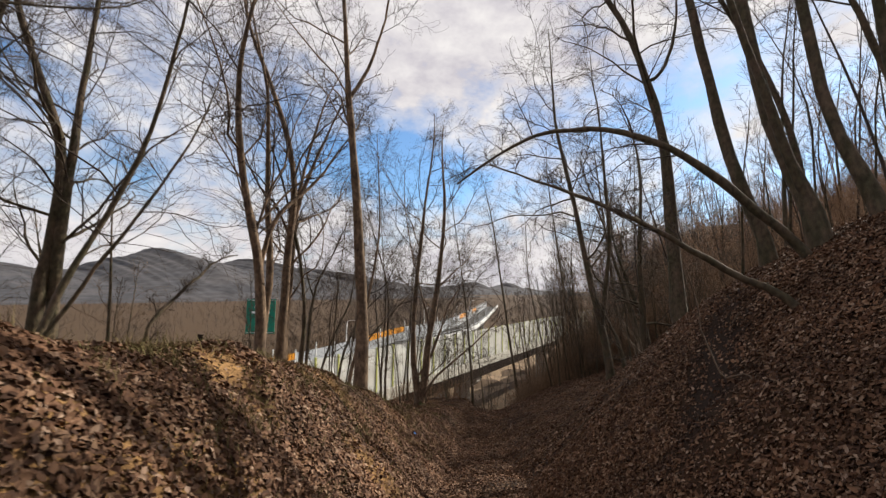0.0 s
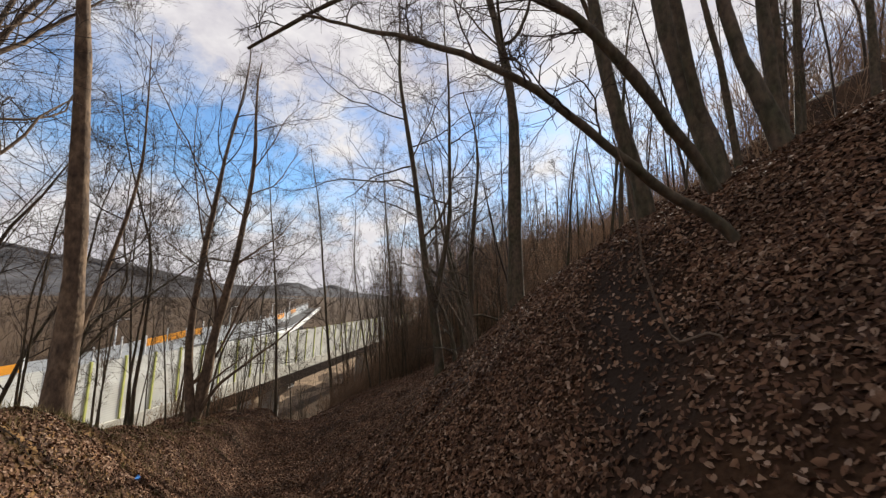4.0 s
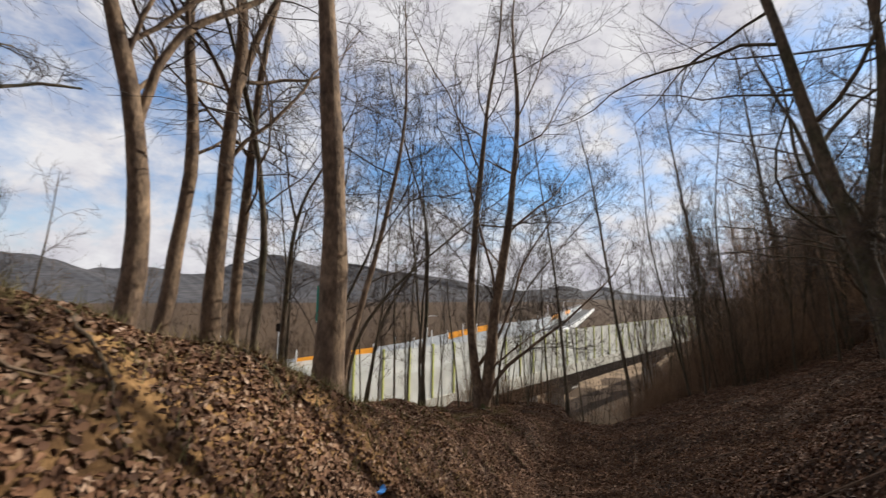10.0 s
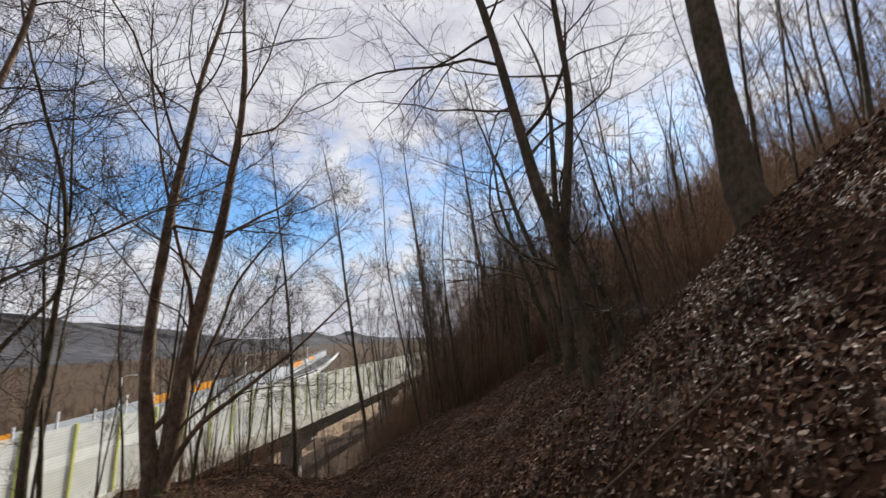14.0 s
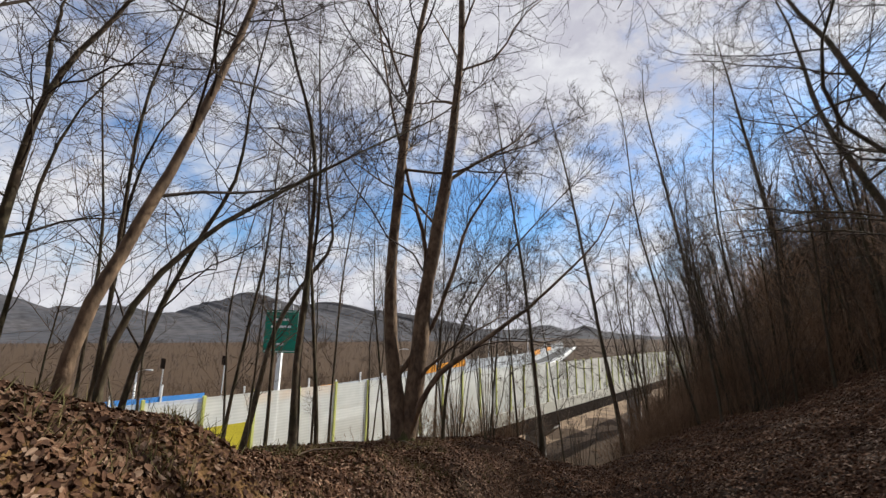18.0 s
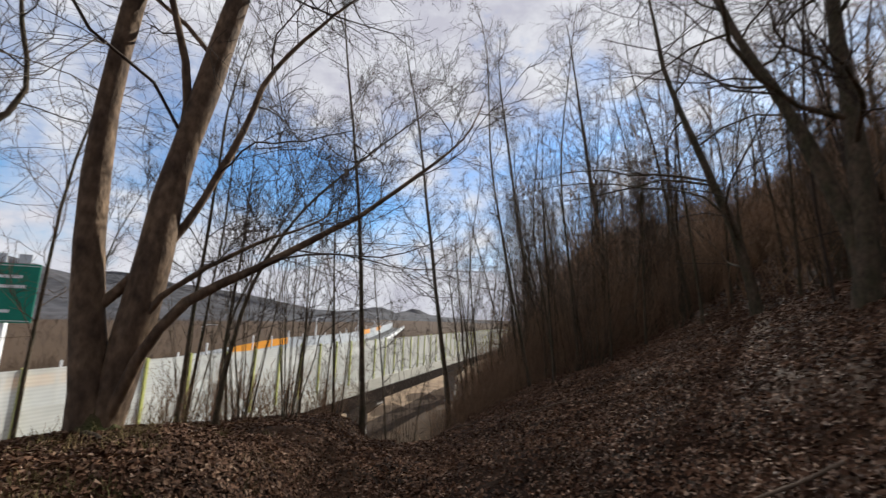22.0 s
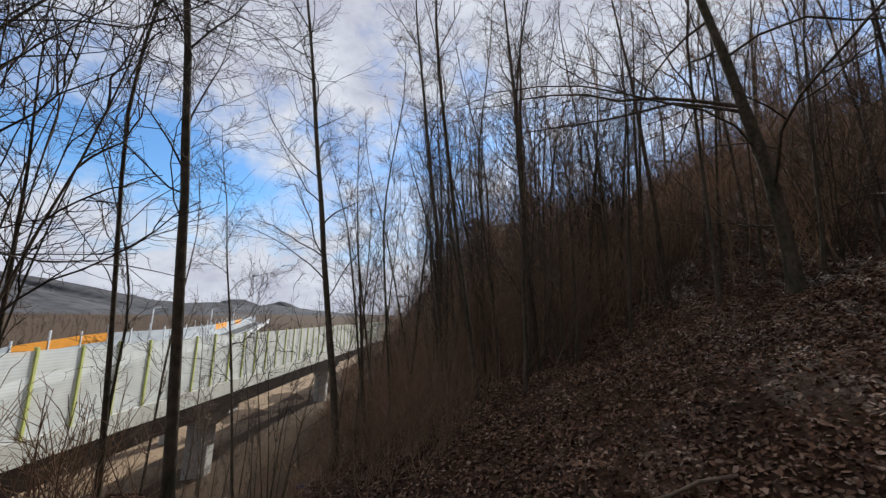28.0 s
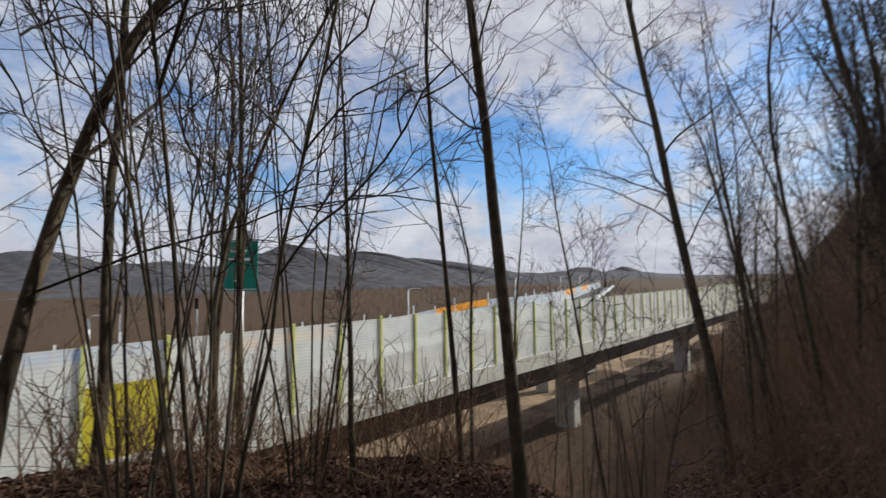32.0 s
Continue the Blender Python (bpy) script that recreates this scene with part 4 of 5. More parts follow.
make_tree(-2.4, 25.8, 10, .055, [(.03, .02, 2.2), (.1, .05, 4.6), (.12, .06, 7.0)], 38, 16, .3, "bark_dark", ratio=.2, label="slender pole-like tree below the bank")
make_tree(1.45, 27.2, 13, .075, [(-.09, 0, 1.7), (-.17, .01, 2.77), (-.33, .01, 4.58), (-.47, .02, 5.86), (-.7, .03, 7.53)], 39, 22, .25, "bark_dark", ratio=.2, angle=40, label="slender pale tree below the lane")
make_tree(5.1, 32.4, 17, .12, [(-.11, .03, 1.83), (-.51, .16, 4.28), (-.89, .27, 6.98), (-1.35, .42, 10.58), (-1.89, .58, 14.06)], 40, 24, .25, "bark_dark", ratio=.2, angle=38, label="slender leaning tree below the lane", four=1)
make_tree(3.0, 34.0, 11, .05, [(-.71, .12, 5.6), (-.98, .16, 7.5), (-1.2, .2, 9.6)], 41, 16, .3, "bark_dark", ratio=.2)
make_tree(9.9, 35.0, 18, .13, [(.08, -.04, 2.26), (-.31, .18, 5.59), (-.71, .41, 8.44), (-1.16, .66, 12.45), (-1.67, .95, 16.64)], 42, 24, .2, "bark_dark", ratio=.2, angle=34, label="dark tree with ascending branches in the thicket", four=1)
make_tree(12.9, 32.9, 17, .16, [(-.07, .06, 1.48), (-.26, .23, 3.92), (-.5, .44, 6.74), (-.92, .81, 11.64), (-1.32, 1.17, 16.06)], 43, 22, .2, "bark_dark", ratio=.22, angle=34, four=1)
make_tree(10.6, 24.0, 11, .13, [(-.3, .1, 2.0), (-.9, .3, 4.0), (-1.5, .6, 6.0)], 44, 18, .12, "bark_dark", angle=68, ratio=.46, up=0.0, flat=.5, four=1,
          label="dark tree with low drooping branches over the slope")
make_tree(-1.6, 26.4, 9, .035, [(-.3, .2, 2.0), (.3, .5, 4.0), (1.2, .9, 6.0)], 45, 14, .2, "bark_dark", ratio=.3, angle=36)
make_tree(-1.3, 24.4, 9, .05, [(.1, .2, 2.0), (.6, .5, 3.6), (1.5, 1.0, 5.0), (2.6, 1.5, 6.2)], 46, 18, .15, "bark_dark", ratio=.38, angle=48, label="leaning bare tree whose branches reach over the bank", four=1)


def make_bent_stem(name, x, y, pts, r, label, twigs=True, mat="bark_dark", seed=1):
    """A stem bowed over in an arch."""
    rng = np.random.default_rng(seed)
    t = tagged(new(name), label, "tree")
    t.location = (x, y, ground_z(x, y))
    p, rad = spine_line(pts, 0, r, seed, n=22, flare=1.2, tip=.25)
    stem_mesh("trunk", p, rad, 8, M[mat], t)
    if twigs:
        crown(rng, [(p, rad)], t, mat, 12, .3, 50, .16, 6, 5, .04)
    return t


make_bent_stem("arched_tree", 4.4, 7.5, [(-.3, .03, .35), (-.57, .07, .6), (-1.17, .1, 1.25), (-1.74, .27, 1.7), (-2.21, .56, 1.96), (-2.74, .98, 2.15), (-3.25, 1.47, 2.22), (-4.01, 2.0, 1.9), (-4.51, 2.4, 1.6)], .07,
               "thin dark tree arched high over the lane", seed=51)
make_bent_stem("arched_tree", 3.7, 6.9, [(-.16, .05, .1), (-.7, .29, .42), (-1.3, .46, .8), (-1.81, .6, 1.13), (-2.1, .86, 1.3), (-2.59, 1.45, 1.68), (-3.33, 2.41, 2.25)], .05,
               "thin bowed branch leaning across the lane", seed=52)
make_bent_stem("leaning_branch", -6.5, 10.7, [(0, 0, .6), (-.04, -.1, 1.3), (.24, .62, 2.1), (.53, 1.39, 2.9), (.74, 1.93, 3.0)], .06, "dark dead branch leaning out from the bank", seed=53)

# slender young trees below the lane
rng0 = np.random.default_rng(5)


def small_tree(label, h, r, seed, limbs, two, three, ratio, angle, lean, twig="twig", lo=.25, stems=1):
    rng = np.random.default_rng(seed)
    t = tagged(new("tree"), label, "tree")
    st = []
    for k in range(stems):
        a = k * 6.28 / max(stems, 1) + rng.uniform(-.4, .4)
        s = lean * rng.uniform(.5, 1.3)
        sp = [(math.cos(a) * s * .2, math.sin(a) * s * .2, h * .25), (math.cos(a) * s * .5, math.sin(a) * s * .5, h * .55)]
        p, rad = spine_line(sp, h * rng.uniform(.75, 1), r * rng.uniform(.7, 1), seed * 7 + k, n=12, flare=1.15)
        if stems > 1:
            p = p + np.array((math.cos(a), math.sin(a), 0)) * .12
        st.append((p, rad))
        stem_mesh("trunk" if stems == 1 else "stem", p, rad, 7, M["bark_dark"], t)
    crown(rng, st, t, "bark_dark", limbs, lo, angle, ratio, two, three, .05, split=False, twig=twig)
    return t


def plant(proto, x, y, scale=1.0, turn=0.0, lean=0.0):
    a = radians(turn)
    ob = copy_thing(proto, pose(x, y, ground_z(x, y) - .1, -lean * math.sin(a), -lean * math.cos(a), turn))
    ob.scale = (scale, scale, scale)
    return ob


YOUNG = "slender bare young tree in the thicket"
young = [small_tree(YOUNG, 10 + k * .7, .05 + .006 * k, 60 + k, 18, 6, 4, .17, 34, .6 + .2 * k, "twig" if k % 2 else "twig_light") for k in range(4)]
coppice = [small_tree("clump of thin bare stems from one stool", 7 + k, .015, 70 + k, 7, 4, 2, .22, 32, 1.6, "twig", .25, 7) for k in range(2)]
shrub = [small_tree("pale brown bare shrub with many thin stems", 3.2 + k * .7, .014, 75 + k, 6, 5, 3, .3, 34, 1.3, "twig_light", .1, 9) for k in range(2)]
woods = [small_tree("bare tree of the hillside wood", 11 + k, .085 + .015 * k, 80 + k, 14, 7, 4, .24, 38, .8, "twig_light" if k % 2 else "twig") for k in range(3)]

for i, (x, y, s) in enumerate(((-.1, 24.8, 1.0), (-.25, 26.0, .95), (-.95, 25.0, .9), (-1.3, 26.2, .9), (2.9, 28.6, .7), (-2.6, 26.9, .9), (14.6, 31.2, 1.4), (15.4, 30.6, 1.35), (15.0, 32.0, 1.3), (6.6, 29.6, .9))):
    tagged(plant(coppice[i % 2], x, y, s, 77.0 * i), group="coppiced clumps")
for i in range(70):
    y = rng0.uniform(26, 52)
    x = np.interp(y, LANE_Y, LANE_X) + (rng0.uniform(-8, -1.4) if rng0.random() < .42 else rng0.uniform(1.6, 13))
    tagged(plant(young[i % 4], x, y, rng0.uniform(.6, 1.15), rng0.uniform(0, 360)), group="young trees below the lane")
for i in range(26):
    y = rng0.uniform(27.5, 37)
    x = np.interp(y, LANE_Y, LANE_X) + rng0.uniform(2.2, 10.5)
    tagged(plant(young[i % 4], x, y, rng0.uniform(.7, 1.1), rng0.uniform(0, 360), rng0.uniform(3, 13)), group="young trees in the hollow")
for i in range(5):
    y = rng0.uniform(24.5, 34)
    x = np.interp(y, LANE_Y, LANE_X) + rng0.uniform(4.5, 11)
    tagged(plant(woods[i % 3], x, y, rng0.uniform(.6, .95), rng0.uniform(0, 360), rng0.uniform(3, 13)), group="trees in the hollow")
for i in range(16):
    y = rng0.uniform(16.5, 25)
    x = np.interp(y, LANE_Y, LANE_X) - rng0.uniform(4.2, 8)
    tagged(plant(young[i % 4], x, y, rng0.uniform(.5, .9), rng0.uniform(0, 360)), group="young trees behind the bank")
for i in range(26):
    y = rng0.uniform(20, 44)
    x = np.interp(y, LANE_Y, LANE_X) + rng0.uniform(4.5 if y > 26 else 8.5, 15)
    tagged(plant(shrub[i % 2], x, y, rng0.uniform(.7, 1.4), rng0.uniform(0, 360)), group="shrubs of the thicket")
for i in range(16):
    while True:
        x, y = rng0.uniform(6, 90), rng0.uniform(-14, 110)
        s = .78 * (x - 5.4) - .63 * (y - 66)
        d = x - np.interp(y, LANE_Y, LANE_X)
        if 6 < s < 62 and d > (9 if y < 17 else 10) and math.hypot(x - 6, y - 18) < 42 and rng0.random() < (.45 if y < 24 else 1):
            break
    tagged(plant(woods[i % 3], x, y, rng0.uniform(.65, 1.1), rng0.uniform(0, 360)), group="hillside wood")
for i in range(15):
    y = rng0.uniform(9, 30)
    x = np.interp(y, LANE_Y, LANE_X) + rng0.uniform(7, 17)
    tagged(plant((young if i % 3 else woods)[i % 3], x, y, rng0.uniform(.6, 1.0), rng0.uniform(0, 360)), group="young trees high on the slope")
for i in range(26):
    y = rng0.uniform(29, 38)
    x = np.interp(y, LANE_Y, LANE_X) + rng0.uniform(4.5, 12)
    tagged(plant((young + coppice)[i % 6], x, y, rng0.uniform(.75, 1.2), rng0.uniform(0, 360), rng0.uniform(3, 13)), group="thicket on the shaded slope")
for i in range(5):
    y = rng0.uniform(5.5, 15)
    x = np.interp(y, LANE_Y, LANE_X) + rng0.uniform(6.3, 12)
    tagged(plant((woods + young)[i % 7], x, y, rng0.uniform(.7, 1.05), rng0.uniform(0, 360)), group="trees crowding the upper slope")
for i in range(15):
    x, y = rng0.uniform(-14, -8.5), rng0.uniform(7, 24)
    tagged(plant((young + woods)[i % 7], x, y, rng0.uniform(.7, 1.0), rng0.uniform(0, 360)), group="trees behind the bank")
for i in range(18):
    x, y = rng0.uniform(-26, -10), rng0.uniform(-8, 26)
    tagged(plant(woods[i % 3], x, y, rng0.uniform(.6, .9), rng0.uniform(0, 360)), group="trees beyond the bank")
for proto, x, y in zip(young + coppice + shrub + woods, (12, 13.5, 15, 11, 12.5, 14.2, 16.5, 9.8, 18, 20, 22), (24, 27, 25, 29, 31, 33, 29, 34, 24, 28, 33)):
    proto.location = (x, y, ground_z(x, y) - .1)


# ---- the wood further up the hillside ----
def make_woods(name, x, y, seed, tall, thick, each, twig_each, label, mat="twig_light", low=.15):
    """Many bare trees in one mesh, at the places x, y."""
    rng = np.random.default_rng(seed)
    n = len(x)
    P = np.stack([x, y, height(x, y) - .3], -1)
    t, tr = sprout(rng, P, np.tile(np.array((-.14, .02, 1.0)), (n, 1)), rng.uniform(tall * .7, tall * 1.1, n), rng.uniform(.5, 1.2, n) * thick, np.full(n, .012), 6, .07, .10)
    vs, qs, at = [], [], 0
    b = sprout(rng, *shoots(rng, t, tr, each, low, 1.0, .26, 42, .012, 0.0, (.15, .3)), np.full(n * each, .008), 3, .1, .1)
    c = sprout(rng, *shoots(rng, *b, twig_each, .1, 1.0, .5, 38, .006), np.full(n * each * twig_each, .004), 2, .1, .08)
    for a, r, k in ((t, tr, 6), (*b, 3), (*c, 3)):
        v, q = many_tubes(a, r, k)
        vs.append(v)
        qs.append(q + at)
        at += len(v)
    quads_mesh(name, np.concatenate(vs), np.concatenate(qs), M[mat], None, label, "stuff")


def scatter(seed, n, x0, x1, y0, y1, test):
    rng = np.random.default_rng(seed)
    x, y = rng.uniform(x0, x1, n), rng.uniform(y0, y1, n)
    keep = test(x, y, .78 * (x - 5.4) - .63 * (y - 66), rng.random(n))
    return x[keep], y[keep]


make_woods("hillside_woods", *scatter(19, 1000, 8, 240, -40, 330, lambda x, y, s, q: (s > 4) & (s < 130) & (np.hypot(x - 6, y - 18) > 38) & (q < np.exp(-np.hypot(x - 6, y - 18) / 160))),
           19, 11.5, .11, 11, 5, "brown bare wood covering the upper hillside")
make_woods("dense_woods", *scatter(20, 120, 9, 44, 24, 66, lambda x, y, s, q: (s > 10) & (x - .35 * (y - 24) > 9.5)), 20, 8.0, .03, 14, 7, "dense thicket of thin bare trees beyond the lane", "brush")
make_woods("slope_woods", *scatter(21, 70, 6, 26, -4, 24, lambda x, y, s, q: (x - np.interp(y, LANE_Y, LANE_X) > 7.5) & (q < .75)), 21, 11.0, .055, 8, 4, "thin bare trees crowding the upper slope", "twig")
make_woods("belt_woods", *scatter(22, 420, 6, 26, 16, 46, lambda x, y, s, q: (x - np.interp(y, LANE_Y, LANE_X) > np.where(y < 28, 9.0, 5.5)) & (x - np.interp(y, LANE_Y, LANE_X) < 19) & (q < np.where(x - np.interp(y, LANE_Y, LANE_X) > 10.5, .22, np.where(y < 34, .75, .35)))), 22, 8.5, .024, 15, 9,
           "thicket of thin bare poles on the shaded slope", "brush", .08)


def make_brush(name, x, y, seed, tall, stems, twigs, thick, label, mat="brush"):
    """Low brushwood: tufts of thin stems from each place x, y."""
    rng = np.random.default_rng(seed)
    n = len(x) * stems
    x, y = np.repeat(x, stems) + rng.normal(0, .25, n), np.repeat(y, stems) + rng.normal(0, .25, n)
    P = np.stack([x, y, height(x, y) - .1], -1)
    D = np.stack([rng.normal(0, .35, n), rng.normal(0, .35, n), np.ones(n)], -1)
    a = sprout(rng, P, D, rng.uniform(tall * .5, tall * 1.1, n), np.full(n, thick), np.full(n, thick * .4), 3, .1, .05)
    b = sprout(rng, *shoots(rng, *a, twigs, .15, 1.0, .4, 40, thick * .5), np.full(n * twigs, thick * .3), 2, .15, .05)
    vs, qs, at = [], [], 0
    for p, r in (a, b):
        v, q = many_tubes(p, r, 3)
        vs.append(v)
        qs.append(q + at)
        at += len(v)
    quads_mesh(name, np.concatenate(vs), np.concatenate(qs), M[mat], None, label, "stuff")


make_brush("brushwood", *scatter(23, 750, 8, 60, 10, 70, lambda x, y, s, q: (s > 18) & (x - np.interp(y, LANE_Y, LANE_X) > np.where(y < 24, 9.5, 7.5)) & (q < np.exp(-np.hypot(x - 8, y - 26) / 45))),
           23, 3.6, 7, 5, .014, "brown bare brushwood under the trees of the slope")
make_brush("upper_brush", *scatter(29, 900, 13, 42, 12, 46, lambda x, y, s, q: (s > 24) & (x - np.interp(y, LANE_Y, LANE_X) > 12) & (q < .75)), 29, 4.6, 6, 4, .018,
           "brown bare scrub on the hillside above the slope")
make_brush("gully_brush", *scatter(25, 700, 4, 26, 27, 46, lambda x, y, s, q: (x - np.interp(y, LANE_Y, LANE_X) > 2.6 + 3 * q * q) & (y > 27.6 + .1 * (x - 6))), 25, 3.4, 7, 5, .009,
           "dense dark brushwood in the hollow below the slope")
make_brush("hillside_brush", *scatter(26, 1900, 12, 84, 40, 120, lambda x, y, s, q: (s > -2) & (x > .45 * (y - 67) + 14) & (q < 1.15 * np.exp(-np.hypot(x - 20, y - 50) / 60))), 26, 4.5, 5, 4, .028,
           "brown bare scrub covering the spur of the hill")
make_brush("bank_brush", *scatter(27, 360, -9, 3, 25.2, 38, lambda x, y, s, q: (x - np.interp(y, LANE_Y, LANE_X) < -1.5)), 27, 1.4, 6, 5, .008, "thin bare brush below the lane")
make_brush("lane_brush", *scatter(30, 170, 2.6, 8.5, 25.4, 31, lambda x, y, s, q: (x - np.interp(y, LANE_Y, LANE_X) > 1.4) & (y - 25.9 > .9 * (x - 4.2))), 30, 1.6, 6, 5, .007, "thin bare brush growing across the foot of the slope")
make_brush("valley_scrub", *scatter(28, 1800, -160, 40, 20, 190, lambda x, y, s, q: (.891 * x - .453 * (y - 67) < -24) & (.891 * x - .453 * (y - 67) > -130)), 28, 4.5, 4, 3, .06,
           "dark grey-brown scrub and young trees beyond the motorway", "twig_light")
make_brush("valley_brush", *scatter(24, 520, -26, 22, 34, 88, lambda x, y, s, q: (s < 19) & (q < .7)), 24, 1.5, 6, 4, .012, "low brown brush on the valley slope")


# ---- bare woods across the valley ----
def make_far_woods():
    rng = np.random.default_rng(9)
    n = 3300
    w, off = rng.uniform(-200, 420, n), -rng.uniform(60, 520, n)
    keep = (w > -40) | (rng.random(n) < .6)
    w, off, n = w[keep], off[keep], int(keep.sum())
    P = np.array([along(a, b, 0) for a, b in zip(w, off)])
    P[:, 2] = height(P[:, 0], P[:, 1]) - .3
    D = np.tile(np.array((0, 0, 1.0)), (n, 1))
    t, tr = sprout(rng, P, D, rng.uniform(3, 6.5, n), np.full(n, .06), np.full(n, .02), 3, .1, .15)
    vs, qs, at = [], [], 0
    Q, E, L, R = shoots(rng, t, tr, 5, .1, 1.0, .5, 45, .06)
    b = sprout(rng, Q, E, L, R, R * .5, 2, .1, .1)
    for a, r, k in ((t, tr, 3), (*b, 3)):
        v, q = many_tubes(a, r, k)
        vs.append(v)
        qs.append(q + at)
        at += len(v)
    quads_mesh("far_woods", np.concatenate(vs), np.concatenate(qs), M["woods"], None, "brown bare woods across the valley floor", "stuff")


make_far_woods()


# ---- fallen leaves ----
BARE = [(-2.35, 8.85, .5), (-1.45, 8.4, .3), (-1.75, 10.2, .42), (-1.05, 6.6, .45), (-1.9, 7.5, .4), (-2.3, 11.6, .35), (-1.5, 12.6, .3), (-2.2, 5.6, .5)]      # worn places on the bank


def make_leaves(name, n, box_, seed, size, label):
    rng = np.random.default_rng(seed)
    x0, x1, y0, y1 = box_
    x, y = rng.uniform(x0, x1, n), rng.uniform(y0, y1, n)
    x += np.interp(y, LANE_Y, LANE_X)
    patch = np.sin(1.7 * x + .6 * y) * np.sin(1.1 * y - .8 * x) + .6 * np.sin(3.1 * x - 2.3 * y)
    share = np.clip(.9 + .45 * patch, .25, 1) if x1 < 0 else np.clip(.85 + .38 * patch, .3, 1)
    for bx, by, br in BARE:
        share = share * (1 - .8 * np.exp(-(((x - bx) / br) ** 2 + ((y - by) / (br * .7)) ** 2) ** 2 * (1 + .35 * np.sin(9 * x + 7 * y))))
    keep = rng.random(n) < share
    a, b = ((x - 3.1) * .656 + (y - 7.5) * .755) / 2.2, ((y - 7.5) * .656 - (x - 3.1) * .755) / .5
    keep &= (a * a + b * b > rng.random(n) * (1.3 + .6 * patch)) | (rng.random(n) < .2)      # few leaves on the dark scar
    d = x - np.interp(y, LANE_Y, LANE_X)
    keep &= (d > -.8) | (d < -2.6) | (rng.random(n) < .9)      # the face of the bank is barer
    x, y = x[keep], y[keep]
    n = len(x)
    z = height(x, y) + ripple(x, y) + rng.uniform(.003, .032, n)
    e = .05
    gx = (height(x + e, y) - height(x - e, y)) / (2 * e)
    gy = (height(x, y + e) - height(x, y - e)) / (2 * e)
    nrm = np.stack([-gx, -gy, np.ones(n)], -1) + rng.normal(0, .5, (n, 3))
    nrm /= np.linalg.norm(nrm, axis=1, keepdims=True)
    u = np.cross(nrm, rng.normal(0, 1, (n, 3)))
    u /= np.linalg.norm(u, axis=1, keepdims=True)
    v = np.cross(nrm, u)
    s = rng.uniform(.55, 1.25, n)[:, None] * size
    c = np.stack([x, y, z], -1)
    curl = rng.uniform(-.35, .75, n)[:, None] * s
    wide = rng.uniform(.45, .7, n)[:, None]
    bow = nrm * rng.uniform(-.3, .5, n)[:, None] * s
    base, tip = c - u * s + bow, c + u * s * 1.1 + bow
    l1, l2 = c - u * s * .35 + v * s * wide + nrm * curl, c + u * s * .4 + v * s * wide * .8 + nrm * curl
    r1, r2 = c - u * s * .35 - v * s * wide + nrm * curl, c + u * s * .4 - v * s * wide * .8 + nrm * curl
    i = np.arange(n)[:, None] * 6
    q = np.concatenate([i + np.array((0, 1, 2, 3)), i + np.array((0, 3, 4, 5))])
    quads_mesh(name, np.stack([base, r1, r2, tip, l2, l1], 1).reshape(-1, 3), q, M["leaf"], None, label, "stuff")


make_leaves("fallen_leaves", 185000, (-.7, 7.5, 2.5, 22), 3, .027, "dry brown fallen leaves over the lane and the steep slope")
make_leaves("fallen_leaves", 90000, (.4, 5.6, 2.5, 10), 9, .022, "small dry leaves heaped on the steep slope")
make_leaves("fallen_leaves", 320000, (-4.6, -.7, 2.5, 22), 7, .023, "dry brown fallen leaves strewn over the earth bank")
make_leaves("fallen_leaves", 46000, (-8.0, -4.5, 3, 24), 10, .034, "thin scatter of dry leaves behind the bank")
make_leaves("fallen_leaves", 125000, (-5.5, 9.0, 22, 31), 4, .027, "dry brown fallen leaves on the lower slope")
make_leaves("fallen_leaves", 95000, (7.0, 16.0, 3, 34), 5, .034, "dry brown fallen leaves on the upper slope")
make_leaves("fallen_leaves", 34000, (-4.0, 7.0, 30.5, 42), 6, .038, "thin scatter of dry leaves below the slope")


def make_grass(name, n, seed, label):
    """Tufts of dry grass along the lit bank and its crest."""
    rng = np.random.default_rng(seed)
    y = rng.uniform(4, 22, n)
    x = np.interp(y, LANE_Y, LANE_X) - np.where(rng.random(n) < .6, rng.normal(2.4, .45, n), rng.uniform(1.0, 3.6, n))
    k = 16
    bx, by = np.repeat(x, k) + rng.normal(0, .05, n * k), np.repeat(y, k) + rng.normal(0, .05, n * k)
    c = np.stack([bx, by, height(bx, by) + ripple(bx, by) - .01], -1)
    w = rng.normal(0, .5, (n * k, 3))
    w[:, 2] = 1
    w /= np.linalg.norm(w, axis=1, keepdims=True)
    ln = rng.uniform(.07, .2, n * k)[:, None]
    side = np.cross(w, rng.normal(0, 1, w.shape))
    side *= .003 / np.linalg.norm(side, axis=1, keepdims=True)
    tip = c + w * ln - np.array((0, 0, .25)) * ln * rng.random((n * k, 1))
    mid = c + w * ln * .55
    v = np.stack([c - side, c + side, mid + side * .8, mid - side * .8, tip + side * .2, tip - side * .2], 1).reshape(-1, 3)
    i = np.arange(n * k)[:, None] * 6
    q = np.concatenate([i + np.array((0, 1, 2, 3)), i + np.array((3, 2, 4, 5))])
    quads_mesh(name, v, q, M["grass"], None, label, "stuff")


make_grass("dry_grass", 620, 8, "tufts of dry yellow-green grass on the bank")


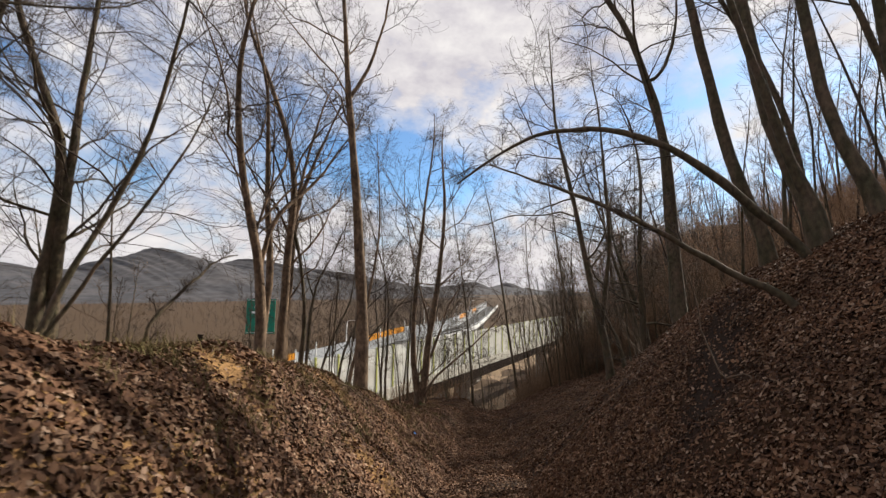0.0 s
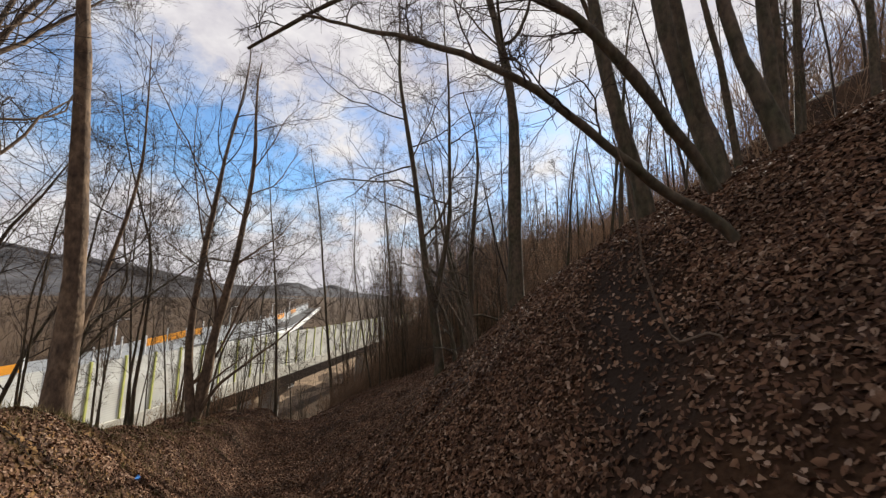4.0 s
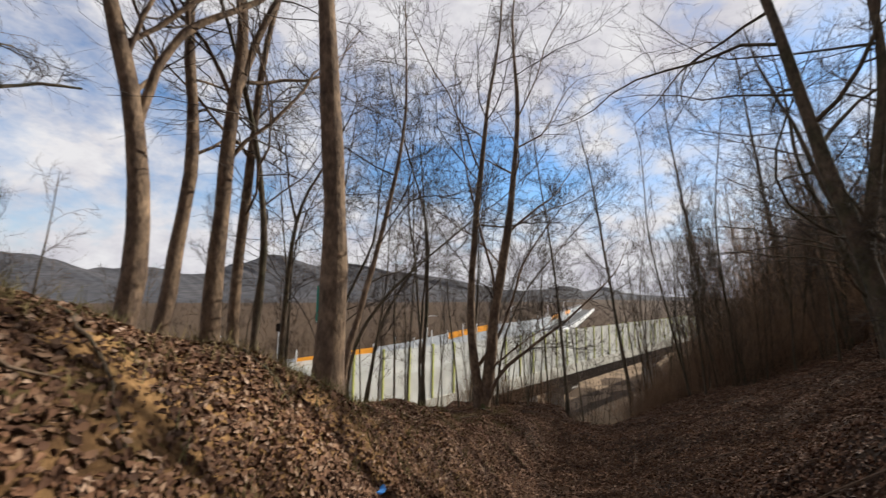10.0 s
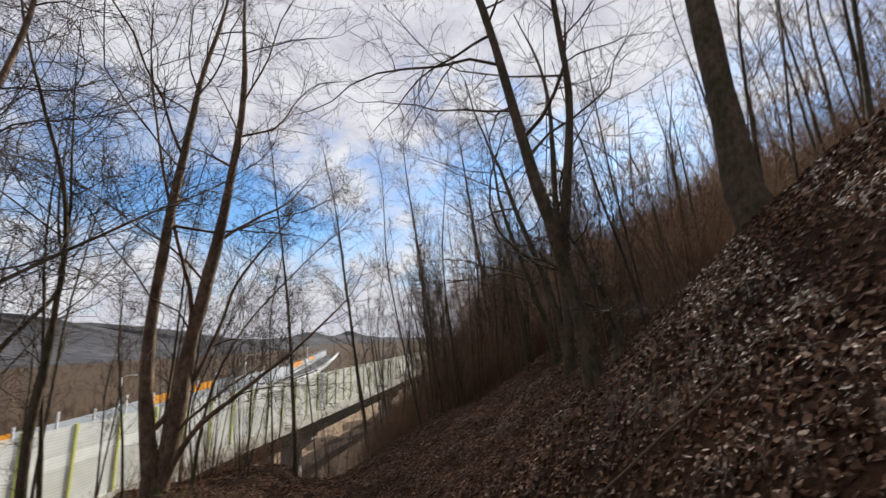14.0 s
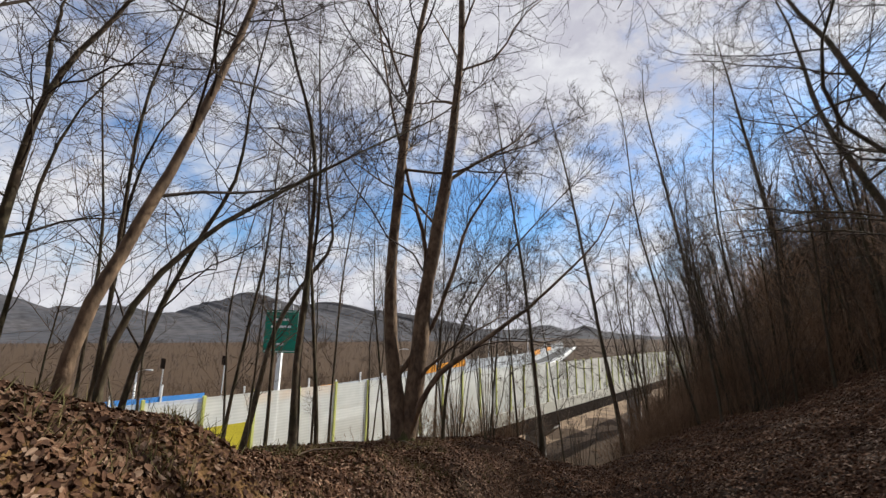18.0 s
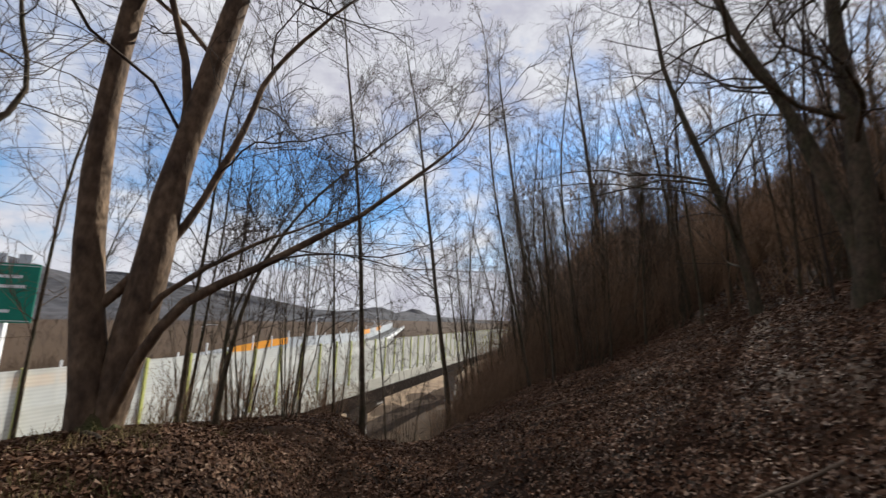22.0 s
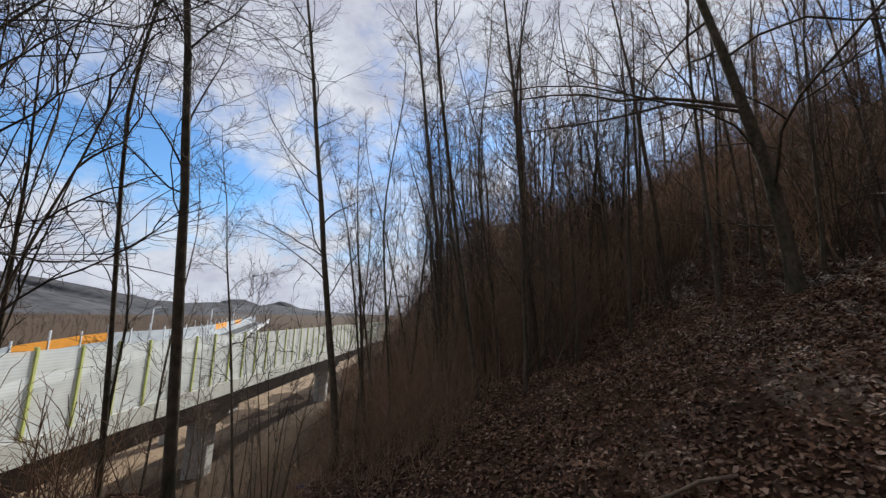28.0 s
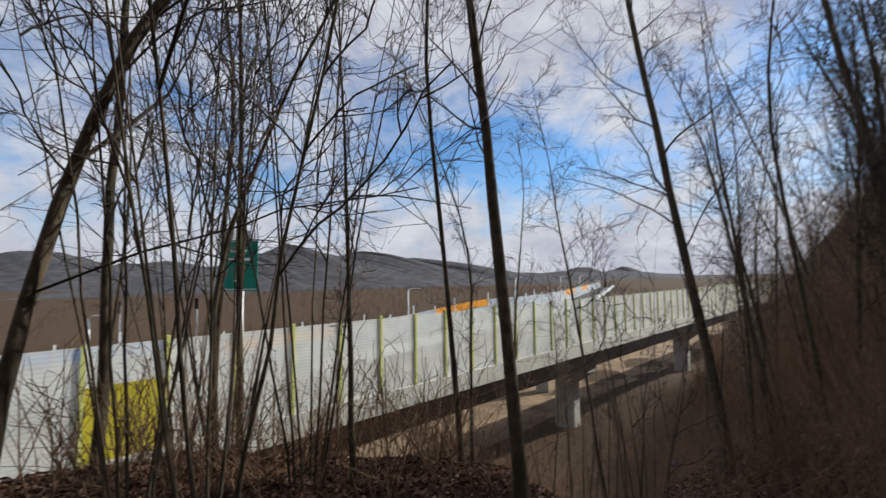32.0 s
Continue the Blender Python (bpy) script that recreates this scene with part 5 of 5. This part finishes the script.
# ---- whips and fallen sticks ----
def make_whip(pts, r, label, seed):
    rng = np.random.default_rng(seed)
    t = tagged(new("bare_whip"), label, "shrub")
    p0 = np.array(pts[0])
    z = ground_z(p0[0], p0[1])
    t.location = (p0[0], p0[1], z)
    p, rad = spine_line([np.array(p) - (p0[0], p0[1], z) for p in pts[1:]], 0, r, seed, n=18, flare=1.0, tip=.4)
    stem_mesh("stem", p, rad, 6, M["twig_light"], t)
    return t


make_whip([(2.83, 6.48), (2.66, 6.68, .75), (2.56, 6.79, 1.32), (2.48, 6.87, 1.75), (2.4, 6.97, 2.2)], .013, "pale bare whip standing on the slope", 1)
make_whip([(3.69, 7.71), (3.28, 8.1, .3), (3.01, 8.35, .5), (2.74, 8.6, .78), (2.49, 8.82, 1.07)], .011, "pale bowed bramble whip across the slope", 2)
for k in range(9):
    x, y = 5.3 + .09 * (k % 3) + .02 * k, 14.35 + .1 * (k // 3)
    z = ground_z(x, y)
    lean = (-.12 - .09 * k, .05 + .03 * k)
    make_whip([(x, y), (x + lean[0] * .4, y + lean[1] * .4, z + .7), (x + lean[0], y + lean[1], z + 1.4), (x + lean[0] * 1.7, y + lean[1] * 1.6, z + 1.9 + .05 * (k % 4))], .011, "pale bare whip in a fan of shoots at a tree foot", 20 + k)
for k, (x, y, a, ln) in enumerate(((3.4, 12.5, 130, 1.4), (4.2, 18.2, 160, 1.6), (3.0, 16.2, 100, .9), (2.6, 9.5, 140, 1.1), (-2.2, 9.2, 60, .9), (4.6, 22.4, 150, 1.3), (3.6, 24.6, 120, 1.5), (5.2, 26.2, 100, 1.8), (-1.6, 17.0, 40, .8), (2.4, 19.4, 80, .8))):
    st = tagged(new("fallen_stick"), "thin pale fallen stick lying in dry leaves", "stick")
    c, s = math.cos(radians(a)), math.sin(radians(a))
    q = np.array([(x + c * ln * t, y + s * ln * t, 0) for t in np.linspace(0, 1, 7)])
    q += np.random.default_rng(k).normal(0, .02, q.shape)
    q[:, 2] = [ground_z(u, v) + .03 + .05 * math.sin(3.1 * i / 6) for i, (u, v) in enumerate(q[:, :2])]
    stem_mesh("shaft", q, np.linspace(.014, .006, 7), 6, M["twig_light"], st)


# ---- roots bared by the worn bank ----
def make_root(x, y, ex, ey, r, seed):
    rng = np.random.default_rng(seed)
    t = tagged(new("bare_root"), "thin dark root bared on the worn earth bank", "root")
    k = np.linspace(0, 1, 11)
    p = np.stack([x + (ex - x) * k, y + (ey - y) * k, k * 0], -1)
    p[1:-1, :2] += np.cumsum(rng.normal(0, .035, (9, 2)), axis=0)
    p[:, 2] = [ground_z(a, b) + .012 + .03 * rng.random() for a, b in p[:, :2]]
    p[0, 2] -= .08
    p[-1, 2] -= .05
    stem_mesh("shaft", p, r * (1 - .7 * k), 7, M["bark_dark"], t)


for k, (x, y, ex, ey, r) in enumerate(((-2.6, 13.7, -1.5, 13.1, .03), (-2.5, 13.9, -1.3, 14.2, .025), (-2.9, 12.6, -1.6, 12.0, .02), (-2.5, 10.4, -1.3, 10.0, .018), (-2.6, 8.2, -1.4, 8.6, .02),
                                       (-1.5, 20.6, -.7, 19.9, .03), (-1.4, 20.9, -.5, 21.2, .028), (-1.9, 19.0, -.8, 18.6, .02), (-2.0, 16.6, -1.0, 16.2, .02), (-2.3, 11.5, -1.2, 11.3, .016))):
    make_root(x, y, ex, ey, r, 300 + k)


# ---- a blue tub lying under the trees ----
def make_tub(x, y):
    t = tagged(new("plastic_tub"), "dark blue plastic tub lying on the leafy slope", "tub")
    t.location = (x, y, ground_z(x, y))
    t.rotation_euler = (radians(12), radians(-6), radians(35))
    bm = bmesh.new()
    bmesh.ops.create_cone(bm, cap_ends=True, segments=20, radius1=.2, radius2=.26, depth=.28, matrix=Matrix.Translation((0, 0, .12)))
    body = part("body", bm, M["tarp"], t)
    v, f = tube([(0, 0, .24), (0, 0, .26), (0, 0, .275)], [.262, .278, .262], 20)
    mesh_object("rim", v, f, M["tarp"], body)


make_tub(9.2, 53.5)


# ---- a scrap of plastic on the bank ----
def make_scrap(x, y):
    rng = np.random.default_rng(77)
    t = tagged(new("plastic_scrap"), "small crumpled scrap of bright blue plastic on the bank", "litter")
    t.location = (x, y, ground_z(x, y) + .02)
    bm = bmesh.new()
    bmesh.ops.create_grid(bm, x_segments=5, y_segments=5, size=.055)
    for v in bm.verts:
        v.co += Vector(rng.normal(0, .009, 3)) + Vector((0, 0, .03 * math.sin(40 * v.co.x)))
    bmesh.ops.solidify(bm, geom=bm.faces[:], thickness=.004)
    part("sheet", bm, M["blue"], t)


make_scrap(-1.05, 11.67)
